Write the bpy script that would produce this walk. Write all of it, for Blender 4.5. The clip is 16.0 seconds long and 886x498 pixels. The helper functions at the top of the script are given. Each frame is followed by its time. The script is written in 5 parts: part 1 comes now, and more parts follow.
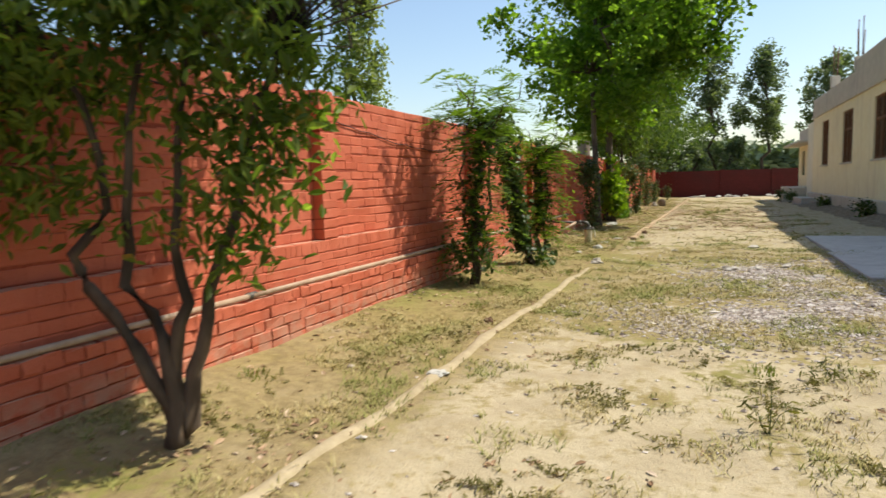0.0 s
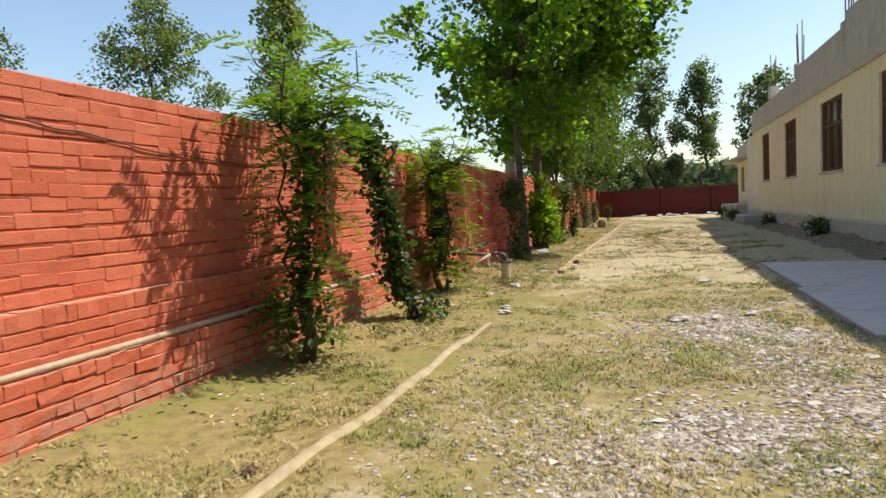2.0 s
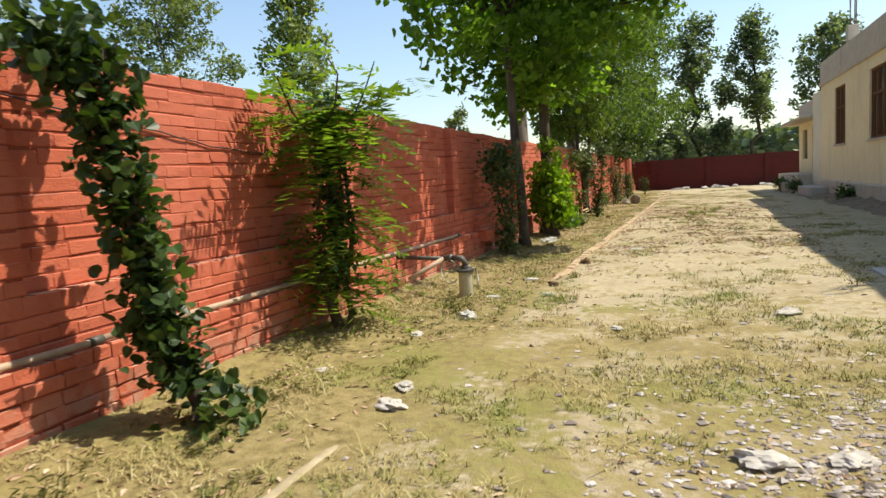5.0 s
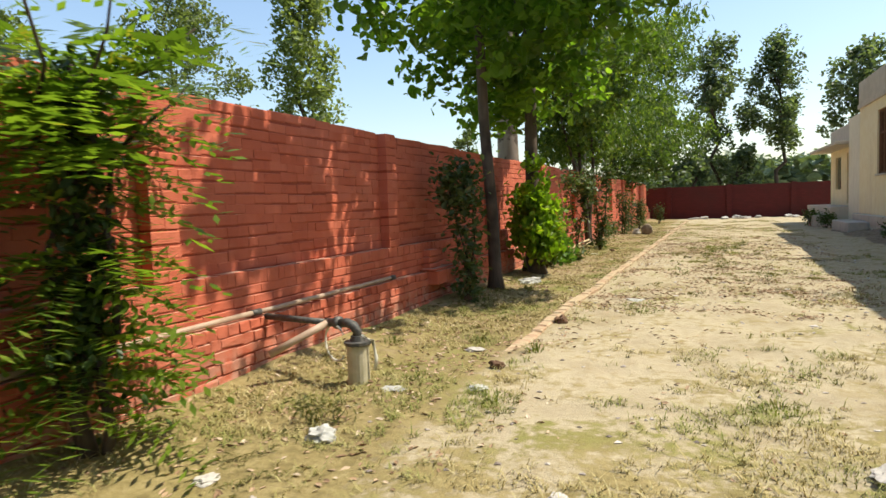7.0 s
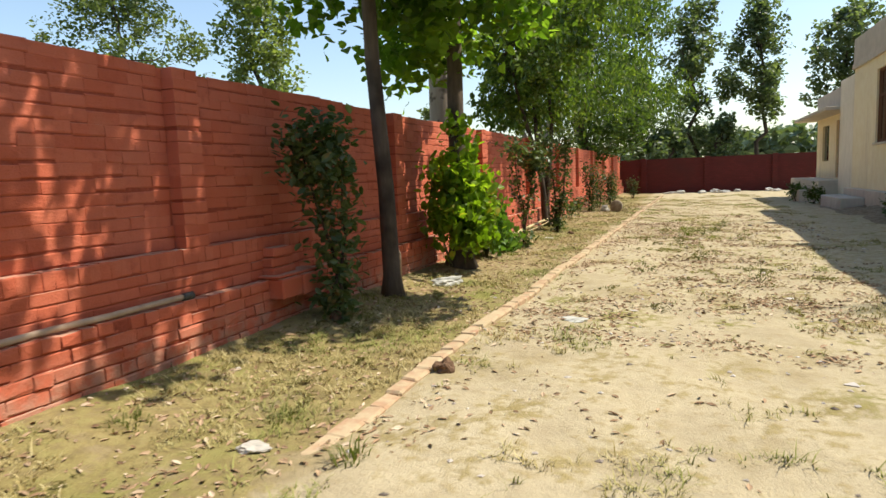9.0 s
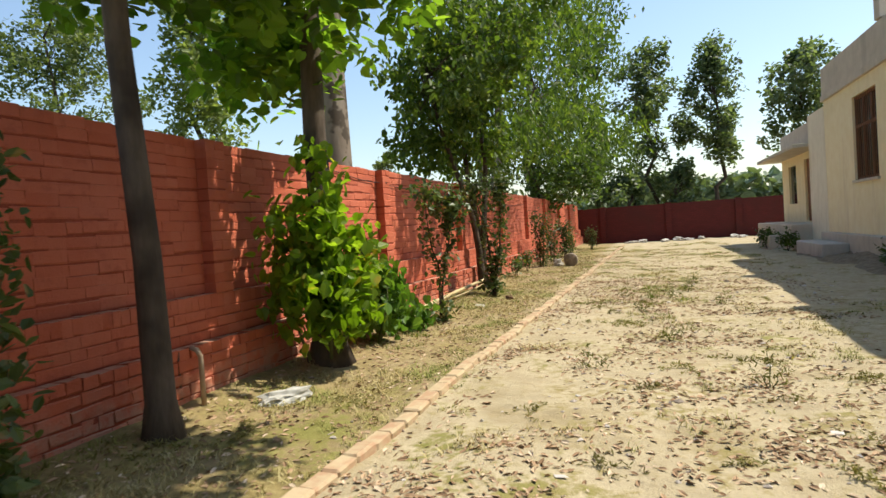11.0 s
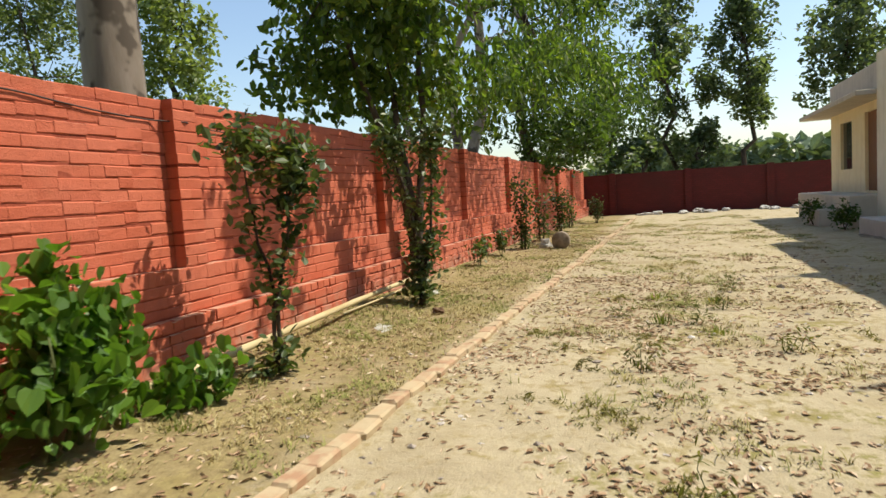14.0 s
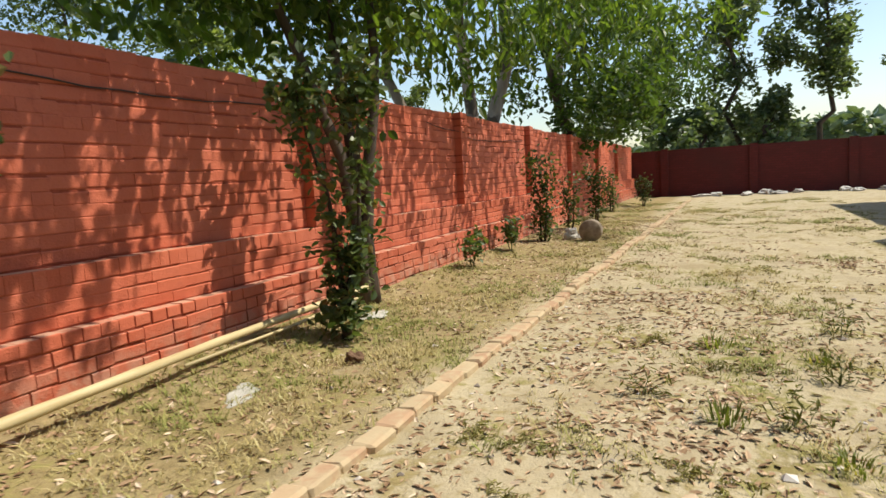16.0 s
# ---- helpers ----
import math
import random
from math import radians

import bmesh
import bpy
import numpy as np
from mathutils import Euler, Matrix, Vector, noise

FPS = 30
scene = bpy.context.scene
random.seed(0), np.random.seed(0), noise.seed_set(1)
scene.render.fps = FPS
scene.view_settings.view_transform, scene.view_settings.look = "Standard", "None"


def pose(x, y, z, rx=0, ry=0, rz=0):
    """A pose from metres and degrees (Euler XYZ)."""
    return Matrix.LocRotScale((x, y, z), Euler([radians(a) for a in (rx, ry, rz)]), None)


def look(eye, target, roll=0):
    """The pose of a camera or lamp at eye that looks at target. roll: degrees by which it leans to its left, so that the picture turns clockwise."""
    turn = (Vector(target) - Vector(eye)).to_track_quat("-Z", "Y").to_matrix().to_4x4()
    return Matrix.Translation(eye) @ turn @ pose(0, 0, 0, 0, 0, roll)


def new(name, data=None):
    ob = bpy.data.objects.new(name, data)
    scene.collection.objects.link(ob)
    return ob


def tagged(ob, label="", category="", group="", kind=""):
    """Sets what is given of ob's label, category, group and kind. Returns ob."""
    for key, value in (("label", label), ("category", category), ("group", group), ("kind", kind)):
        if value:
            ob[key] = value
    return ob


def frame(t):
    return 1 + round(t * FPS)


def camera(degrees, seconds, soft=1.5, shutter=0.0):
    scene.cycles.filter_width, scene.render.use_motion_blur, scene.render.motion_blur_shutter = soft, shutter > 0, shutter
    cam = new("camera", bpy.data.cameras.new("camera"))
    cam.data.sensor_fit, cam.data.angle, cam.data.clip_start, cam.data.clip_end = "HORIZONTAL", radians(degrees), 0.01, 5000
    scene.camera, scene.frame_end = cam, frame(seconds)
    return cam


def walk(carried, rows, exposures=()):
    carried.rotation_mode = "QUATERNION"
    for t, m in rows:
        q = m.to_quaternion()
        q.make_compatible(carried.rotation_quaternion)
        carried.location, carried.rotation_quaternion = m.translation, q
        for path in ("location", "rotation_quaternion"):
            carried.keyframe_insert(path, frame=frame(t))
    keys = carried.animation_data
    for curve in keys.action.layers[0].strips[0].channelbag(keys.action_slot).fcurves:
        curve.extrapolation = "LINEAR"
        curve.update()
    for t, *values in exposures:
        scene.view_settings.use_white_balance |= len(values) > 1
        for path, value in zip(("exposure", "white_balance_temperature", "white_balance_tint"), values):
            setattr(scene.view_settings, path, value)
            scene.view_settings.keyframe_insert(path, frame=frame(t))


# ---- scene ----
cam = camera(71.0, 16.0, shutter=0.25)
METRES, EYE, TILT, LEAN, TURN = 22.8, 1.32, 1.38, -0.6, 22.9
ROWS = [
    (0.0, 0.0, 0.0, 0.0, -0.27, -7.14, 2.16),
    (0.5, 0.0118, 0.0291, 0.0003, -5.11, -6.63, 3.94),
    (1.0, 0.0265, 0.0597, -0.0009, -0.23, -6.17, 3.2),
    (1.5, 0.0391, 0.0873, -0.0026, -5.01, -7.06, 3.54),
    (2.0, 0.0536, 0.1183, -0.0036, -4.95, -5.18, 3.35),
    (2.5, 0.0659, 0.1473, -0.0044, -3.66, -5.48, 2.94),
    (3.0, 0.0796, 0.179, -0.0053, -3.66, -5.39, 3.54),
    (3.5, 0.0932, 0.2072, -0.0061, 0.34, -6.58, 3.21),
    (6.0, 0.1492, 0.3418, -0.0101, -2.49, -7.44, 4.8),
    (6.5, 0.1616, 0.3711, -0.011, 1.58, -4.71, 4.14),
    (7.0, 0.1731, 0.3966, -0.0119, 0.11, -5.29, 2.75),
    (7.5, 0.1871, 0.4277, -0.0129, -2.84, -6.36, 4.76),
    (8.0, 0.1998, 0.4558, -0.0136, -1.18, -7.82, 3.28),
    (10.5, 0.2617, 0.6016, -0.0204, -3.68, -6.29, 3.27),
    (11.0, 0.2753, 0.6309, -0.0216, -4.78, -3.03, 4.28),
    (11.5, 0.2882, 0.6575, -0.0229, -2.44, -6.16, 4.07),
    (12.0, 0.3011, 0.6876, -0.0233, -4.57, -5.3, 4.8),
    (12.5, 0.3136, 0.7139, -0.0239, 0.02, -6.05, 3.93),
    (13.0, 0.3257, 0.7427, -0.0244, -5.05, -5.96, 4.36),
    (13.5, 0.3384, 0.7696, -0.0258, -1.14, -6.86, 3.68),
    (14.0, 0.3502, 0.8002, -0.0261, -3.38, -5.94, 4.08),
    (14.5, 0.3616, 0.8274, -0.0277, -1.42, -5.02, 4.02),
    (15.0, 0.3718, 0.8577, -0.0286, -0.42, -5.46, 3.91),
    (15.5, 0.3824, 0.8863, -0.0303, -0.71, -5.66, 5.29),
    (16.0, 0.3967, 0.9165, -0.0312, 1.24, -7.61, 3.96),
]
walk(cam, [(t, pose(0, 0, EYE, TILT, LEAN, TURN) @ pose(METRES * x, METRES * y, METRES * z, 90 + pitch, roll, yaw)) for t, x, y, z, yaw, pitch, roll in ROWS],
     exposures=[(0.0, 0.47), (3.0, 0.5), (7.0, 0.62), (11.5, 0.58), (14.5, 0.44), (16.0, 0.42)])

# ---- sun and sky ----
SUN = Vector((1.0, 0.52, 1.85)).normalized()
world = bpy.data.worlds.new("sky")
scene.world = world
world.use_nodes = True
wn, wl = world.node_tree.nodes, world.node_tree.links
wn.clear()
w_out, w_bg, w_sky = wn.new("ShaderNodeOutputWorld"), wn.new("ShaderNodeBackground"), wn.new("ShaderNodeTexSky")
w_sky.sky_type, w_sky.sun_disc = "NISHITA", False
w_sky.sun_elevation = math.asin(SUN.z)
w_sky.sun_rotation = math.atan2(SUN.x, SUN.y)
w_sky.air_density, w_sky.dust_density, w_sky.ozone_density = 1.25, 1.0, 1.6
w_bg.inputs["Strength"].default_value = 0.132
wl.new(w_sky.outputs[0], w_bg.inputs[0])
wl.new(w_bg.outputs[0], w_out.inputs[0])
sun = new("sun", bpy.data.lights.new("sun", "SUN"))
sun.data.energy, sun.data.angle, sun.data.color = 4.4, radians(0.53), (1.0, 0.925, 0.78)
sun.matrix_world = look((30, 30, 50), Vector((30, 30, 50)) - SUN)

# ---- materials ----


class Nodes:
    """A small builder of node trees."""

    def __init__(self, name):
        self.m = bpy.data.materials.new(name)
        self.m.use_nodes = True
        self.n, self.l = self.m.node_tree.nodes, self.m.node_tree.links
        self.n.clear()
        self.out = self.n.new("ShaderNodeOutputMaterial")
        self.co = self.n.new("ShaderNodeNewGeometry").outputs["Position"]

    def put(self, socket, value):
        if isinstance(value, bpy.types.NodeSocket):
            self.l.new(value, socket)
        else:
            socket.default_value = value

    def noise(self, scale, detail=4.0, rough=0.55, co=None, stretch=None):
        t = self.n.new("ShaderNodeTexNoise")
        src = self.co if co is None else co
        if stretch:
            v = self.n.new("ShaderNodeVectorMath")
            v.operation = "MULTIPLY"
            self.l.new(src, v.inputs[0])
            v.inputs[1].default_value = stretch
            src = v.outputs[0]
        self.l.new(src, t.inputs["Vector"])
        t.inputs["Scale"].default_value, t.inputs["Detail"].default_value, t.inputs["Roughness"].default_value = scale, detail, rough
        return t.outputs["Fac"]

    def ramp(self, fac, *stops):
        r = self.n.new("ShaderNodeValToRGB")
        e = r.color_ramp.elements
        while len(e) < len(stops):
            e.new(0.5)
        for el, (p, c) in zip(e, stops):
            el.position, el.color = p, (*c, 1) if len(c) == 3 else c
        self.put(r.inputs[0], fac)
        return r.outputs[0]

    def step(self, fac, a, b):
        r = self.n.new("ShaderNodeMapRange")
        r.interpolation_type = "SMOOTHSTEP"
        self.put(r.inputs[0], fac)
        r.inputs[1].default_value, r.inputs[2].default_value = a, b
        return r.outputs[0]

    def math(self, op, a, b=0.0):
        r = self.n.new("ShaderNodeMath")
        r.operation = op
        self.put(r.inputs[0], a)
        self.put(r.inputs[1], b)
        return r.outputs[0]

    def mix(self, fac, a, b, blend="MIX"):
        r = self.n.new("ShaderNodeMix")
        r.data_type, r.blend_type = "RGBA", blend
        self.put(r.inputs[0], fac)
        for s, v in ((r.inputs[6], a), (r.inputs[7], b)):
            self.put(s, v if isinstance(v, bpy.types.NodeSocket) else (*v, 1))
        return r.outputs[2]

    def xyz(self):
        s = self.n.new("ShaderNodeSeparateXYZ")
        self.l.new(self.co, s.inputs[0])
        return s.outputs

    def bump(self, height, strength=0.4, distance=0.01, normal=None):
        b = self.n.new("ShaderNodeBump")
        b.inputs["Strength"].default_value, b.inputs["Distance"].default_value = strength, distance
        self.l.new(height, b.inputs["Height"])
        if normal is not None:
            self.l.new(normal, b.inputs["Normal"])
        return b.outputs[0]

    def surface(self, colour, rough=0.85, normal=None, metal=0.0, spec=0.3):
        p = self.n.new("ShaderNodeBsdfPrincipled")
        self.put(p.inputs["Base Color"], colour if isinstance(colour, bpy.types.NodeSocket) else (*colour, 1))
        self.put(p.inputs["Roughness"], rough)
        p.inputs["Metallic"].default_value, p.inputs["Specular IOR Level"].default_value = metal, spec
        if normal is not None:
            self.l.new(normal, p.inputs["Normal"])
        self.l.new(p.outputs[0], self.out.inputs[0])
        return self.m

    def island(self):
        return self.n.new("ShaderNodeNewGeometry").outputs["Random Per Island"]

    def each(self):
        return self.n.new("ShaderNodeObjectInfo").outputs["Random"]


def leaf_material(name, dark, light, dry=None, rough=0.42, through_light=0.45):
    k = Nodes(name)
    c = k.ramp(k.island(), (0.0, dark), (0.55, tuple((a + b) / 2 for a, b in zip(dark, light))), (1.0, light))
    c = k.mix(k.step(k.noise(1.3, 2), 0.35, 0.7), c, tuple(v * 0.75 for v in dark))
    if dry:
        c = k.mix(k.step(k.noise(5.0, 2), 0.62, 0.70), c, dry)
    p = k.n.new("ShaderNodeBsdfPrincipled")
    k.put(p.inputs["Base Color"], c)
    p.inputs["Roughness"].default_value, p.inputs["Specular IOR Level"].default_value = rough, 0.35
    t = k.n.new("ShaderNodeBsdfTranslucent")
    k.put(t.inputs["Color"], k.mix(1.0, c, (1.6, 1.7, 0.6), "MULTIPLY"))
    s = k.n.new("ShaderNodeMixShader")
    s.inputs[0].default_value = through_light
    k.l.new(p.outputs[0], s.inputs[1])
    k.l.new(t.outputs[0], s.inputs[2])
    k.l.new(s.outputs[0], k.out.inputs[0])
    return k.m


def bark_material(name, a, b, scale=14.0, patch=0.35):
    k = Nodes(name)
    n1 = k.noise(scale, 6, 0.6, stretch=(1, 1, 0.25))
    n2 = k.noise(2.2, 3)
    c = k.mix(k.step(n2, patch, 0.7 if patch < 0.4 else 0.56), k.ramp(n1, (0.3, a), (0.7, b)), tuple(0.5 * v for v in a))
    return k.surface(c, 0.9, k.bump(n1, 0.7, 0.015))


def painted_brick(name, random_socket):
    k = Nodes(name)
    r = k.each() if random_socket == "object" else k.island()
    big, mid, fine = k.noise(0.9, 5), k.noise(7.0, 6, 0.65), k.noise(70.0, 5, 0.6)
    c = k.ramp(r, (0.0, (0.48, 0.112, 0.056)), (0.5, (0.53, 0.132, 0.068)), (1.0, (0.565, 0.156, 0.085)))
    c = k.mix(k.step(big, 0.42, 0.72), c, (0.54, 0.156, 0.090))
    c = k.mix(k.math("MULTIPLY", k.step(mid, 0.55, 0.75), 0.6), c, (0.34, 0.080, 0.048))
    streak = k.noise(1.6, 6, 0.65, stretch=(1.0, 1.0, 0.3))
    c = k.mix(k.math("MULTIPLY", k.step(streak, 0.50, 0.72), 0.5), c, (0.34, 0.085, 0.048))
    c = k.mix(k.math("MULTIPLY", k.step(k.noise(2.7, 5, 0.6), 0.56, 0.74), 0.45), c, (0.52, 0.170, 0.095))
    # worn paint near the ground shows pale salt-stained brick
    z = k.xyz()[2]
    worn = k.math("MULTIPLY", k.step(z, 0.42, 0.06), k.step(mid, 0.36, 0.60))
    c = k.mix(k.math("MULTIPLY", worn, 0.75), c, (0.46, 0.27, 0.19))
    c = k.mix(k.math("MULTIPLY", k.step(fine, 0.62, 0.72), 0.5), c, (0.28, 0.07, 0.05))
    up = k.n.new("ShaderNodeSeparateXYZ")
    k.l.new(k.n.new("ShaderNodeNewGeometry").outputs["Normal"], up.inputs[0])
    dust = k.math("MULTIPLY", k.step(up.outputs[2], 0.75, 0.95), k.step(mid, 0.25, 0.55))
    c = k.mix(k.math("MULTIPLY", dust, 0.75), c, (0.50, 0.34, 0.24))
    h = k.math("ADD", k.math("MULTIPLY", mid, 0.7), k.math("MULTIPLY", fine, 0.4))
    return k.surface(c, 0.82, k.bump(h, 0.9, 0.016), spec=0.25)


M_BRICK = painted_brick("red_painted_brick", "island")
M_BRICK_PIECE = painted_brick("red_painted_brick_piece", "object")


def mortar_material():
    k = Nodes("red_painted_mortar")
    n = k.noise(40, 5)
    c = k.ramp(n, (0.3, (0.25, 0.052, 0.028)), (0.7, (0.37, 0.086, 0.045)))
    return k.surface(c, 0.95, k.bump(n, 0.8, 0.01))


M_MORTAR = mortar_material()


def far_brick_material():
    k = Nodes("shade_toned_brickwork")
    t = k.n.new("ShaderNodeTexBrick")
    s = k.xyz()
    cmb = k.n.new("ShaderNodeCombineXYZ")
    k.l.new(s[0], cmb.inputs[0])
    k.l.new(s[2], cmb.inputs[1])
    k.l.new(cmb.outputs[0], t.inputs["Vector"])
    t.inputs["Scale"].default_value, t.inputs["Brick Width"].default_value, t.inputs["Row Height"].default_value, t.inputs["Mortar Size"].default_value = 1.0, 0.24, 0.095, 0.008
    # reds set very dark: the shade of the trees is put into the colour
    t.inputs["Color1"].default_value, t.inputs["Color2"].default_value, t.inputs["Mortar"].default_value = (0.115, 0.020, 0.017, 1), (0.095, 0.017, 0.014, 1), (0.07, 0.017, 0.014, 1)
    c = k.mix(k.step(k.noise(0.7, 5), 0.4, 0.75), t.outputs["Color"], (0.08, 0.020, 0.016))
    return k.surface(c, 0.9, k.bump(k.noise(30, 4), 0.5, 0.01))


M_FAR_BRICK = far_brick_material()


def plaster(name, a, b, stain):
    k = Nodes(name)
    big, mid, fine = k.noise(0.6, 6, 0.6), k.noise(4.0, 6, 0.6), k.noise(60, 4)
    streak = k.noise(3.0, 5, 0.6, stretch=(1.0, 1.0, 0.12))
    c = k.ramp(mid, (0.3, a), (0.7, b))
    c = k.mix(k.math("MULTIPLY", k.step(streak, 0.5, 0.75), 0.55), c, stain)
    c = k.mix(k.math("MULTIPLY", k.step(big, 0.5, 0.75), 0.35), c, stain)
    return k.surface(c, 0.9, k.bump(k.math("ADD", mid, k.math("MULTIPLY", fine, 0.4)), 0.35, 0.012))


M_YELLOW = plaster("yellow_limewash", (0.80, 0.68, 0.42), (0.86, 0.76, 0.52), (0.64, 0.53, 0.34))
M_CEMENT = plaster("grey_cement_plaster", (0.48, 0.43, 0.35), (0.58, 0.52, 0.43), (0.33, 0.29, 0.24))
M_CREAM = plaster("cream_limewash", (0.72, 0.66, 0.52), (0.80, 0.74, 0.60), (0.5, 0.44, 0.33))
M_SLAB = plaster("worn_concrete", (0.42, 0.40, 0.36), (0.52, 0.49, 0.44), (0.30, 0.28, 0.25))


def wood(name, a, b):
    k = Nodes(name)
    n = k.noise(9, 6, 0.6, stretch=(1, 1, 0.15))
    return k.surface(k.ramp(n, (0.3, a), (0.7, b)), 0.6, k.bump(n, 0.3, 0.004))


M_WINDOW_WOOD = wood("brown_painted_wood", (0.16, 0.07, 0.03), (0.24, 0.11, 0.05))
M_DARK = Nodes("dark_interior").surface((0.05, 0.04, 0.035), 0.95)
k = Nodes("window_glass")
M_GLASS = k.surface(k.ramp(k.noise(3, 3), (0.3, (0.02, 0.02, 0.02)), (0.7, (0.05, 0.045, 0.04))), 0.08, spec=0.5)
k = Nodes("rusty_steel")
M_RUST = k.surface(k.ramp(k.noise(25, 4), (0.3, (0.10, 0.055, 0.04)), (0.7, (0.20, 0.11, 0.07))), 0.75, metal=0.3)


def ground_material():
    k = Nodes("sandy_yard_ground")
    x, y, z = k.xyz()
    big, mid, fine, grit = k.noise(0.35, 5, 0.6), k.noise(1.7, 6, 0.62), k.noise(11, 6, 0.65), k.noise(85, 4, 0.6)
    sand = k.ramp(mid, (0.25, (0.33, 0.27, 0.17)), (0.55, (0.45, 0.38, 0.25)), (0.8, (0.56, 0.485, 0.345)))
    sand = k.mix(k.math("MULTIPLY", k.step(fine, 0.52, 0.72), 0.6), sand, (0.31, 0.24, 0.12))
    straw = k.ramp(fine, (0.25, (0.13, 0.10, 0.04)), (0.5, (0.26, 0.205, 0.085)), (0.8, (0.38, 0.305, 0.15)))
    bed = k.step(k.math("ADD", x, k.math("MULTIPLY", k.math("SUBTRACT", mid, 0.5), 0.5)), -1.35, -1.75)
    lawn = k.math("MULTIPLY", k.step(y, 4.8, 6.0), k.step(y, 15.0, 11.0))
    cover = k.step(k.math("ADD", k.math("ADD", k.math("MULTIPLY", mid, 0.7), k.math("MULTIPLY", fine, 0.5)), k.math("ADD", k.math("MULTIPLY", k.math("MULTIPLY", k.math("MULTIPLY", bed, k.step(y, 3.0, 6.5)), k.step(y, 22.0, 17.0)), 0.14), k.math("MULTIPLY", lawn, 0.13))), 0.60, 0.74)
    dirt = k.ramp(fine, (0.3, (0.20, 0.15, 0.07)), (0.7, (0.37, 0.295, 0.15)))
    sand = k.mix(k.math("MULTIPLY", bed, k.step(mid, 0.18, 0.46)), sand, dirt)
    patch = k.noise(0.8, 6, 0.7)
    sand = k.mix(k.math("MULTIPLY", k.step(patch, 0.52, 0.66), 0.55), sand, dirt)
    c = k.mix(cover, sand, straw)
    green = k.math("MULTIPLY", k.step(k.math("ADD", big, k.math("MULTIPLY", fine, 0.25)), 0.60, 0.78), cover)
    c = k.mix(k.math("MULTIPLY", green, 0.7), c, (0.19, 0.20, 0.045))
    c = k.mix(k.math("MULTIPLY", k.step(grit, 0.56, 0.70), 0.45), c, (0.22, 0.17, 0.10))
    far = k.step(k.math("ABSOLUTE", x), 12, 40)
    c = k.mix(far, c, (0.10, 0.13, 0.04))
    h = k.math("ADD", k.math("ADD", k.math("MULTIPLY", fine, 0.9), k.math("MULTIPLY", k.noise(4.2, 5, 0.6), 0.9)), k.math("MULTIPLY", grit, 0.35))
    return k.surface(c, 0.95, k.bump(h, 0.75, 0.03), spec=0.15)


M_GROUND = ground_material()

# ---- builders ----


def mesh_from(name, verts, faces, smooth=False):
    me = bpy.data.meshes.new(name)
    verts = np.asarray(verts, dtype=np.float32)
    if isinstance(faces, np.ndarray):
        n, w = faces.shape
        me.vertices.add(len(verts))
        me.vertices.foreach_set("co", verts.ravel())
        me.loops.add(n * w)
        me.loops.foreach_set("vertex_index", faces.astype(np.int32).ravel())
        me.polygons.add(n)
        me.polygons.foreach_set("loop_start", np.arange(0, n * w, w, dtype=np.int32))
        me.update(calc_edges=True)
    else:
        me.from_pydata(verts.tolist(), [], faces)
    me.polygons.foreach_set("use_smooth", np.full(len(me.polygons), smooth, dtype=bool))
    return me


def part(name, data, material, parent=None, label=""):
    """Links a bmesh or mesh as one object, under a thing or a part."""
    if isinstance(data, bmesh.types.BMesh):
        me = bpy.data.meshes.new(name)
        data.to_mesh(me)
        data.free()
        data = me
    if material and not data.materials:
        data.materials.append(material)
    ob = new(name, data)
    ob.parent = parent
    if label:
        tagged(ob, label)
    return ob


def thing(name, at, label, category, group="", kind=""):
    ob = new(name)
    ob.location = at
    return tagged(ob, label, category, group, kind)


def box(bm, x0, x1, y0, y1, z0, z1, bevel=0.0):
    m = Matrix.Translation(((x0 + x1) / 2, (y0 + y1) / 2, (z0 + z1) / 2)) @ Matrix.Diagonal((x1 - x0, y1 - y0, z1 - z0, 1))
    r = bmesh.ops.create_cube(bm, size=1, matrix=m)
    if bevel:
        edges = list({e for v in r["verts"] for e in v.link_edges})
        bmesh.ops.bevel(bm, geom=edges, offset=bevel, segments=1, affect="EDGES")
    return bm


def boxes(*sizes, bevel=0.0):
    bm = bmesh.new()
    for s in sizes:
        box(bm, *s, bevel=bevel)
    return bm


def tube(paths, sides=8, cap=True):
    """One mesh of tapered tubes: each path is a list of (point, radius)."""
    verts, faces = [], []
    for path in paths:
        base = len(verts)
        pts = [Vector(p) for p, _ in path]
        for i, (p, r) in enumerate(path):
            d = (pts[min(i + 1, len(pts) - 1)] - pts[max(i - 1, 0)]).normalized()
            a = d.orthogonal().normalized() if abs(d.z) < 0.9 else Vector((1, 0, 0)).cross(d).normalized()
            b = d.cross(a)
            for s in range(sides):
                u = 2 * math.pi * s / sides
                verts.append(pts[i] + (a * math.cos(u) + b * math.sin(u)) * r)
        for i in range(len(path) - 1):
            for s in range(sides):
                q = base + i * sides
                faces.append((q + s, q + (s + 1) % sides, q + sides + (s + 1) % sides, q + sides + s))
        if cap:
            faces.append(tuple(base + s for s in reversed(range(sides))))
            faces.append(tuple(base + (len(path) - 1) * sides + s for s in range(sides)))
    return mesh_from("tube", [tuple(v) for v in verts], faces, smooth=True)


def limb(rng, start, end, r0, r1, steps=6, wobble=0.08):
    """A crooked tapered path from start to end."""
    s, e = np.array(start, float), np.array(end, float)
    length = np.linalg.norm(e - s)
    out = []
    for i in range(steps + 1):
        f = i / steps
        p = s + (e - s) * f + rng.normal(0, wobble * length / steps, 3) * (0 if i in (0, steps) else 1)
        out.append((tuple(p), r0 + (r1 - r0) * f))
    return out


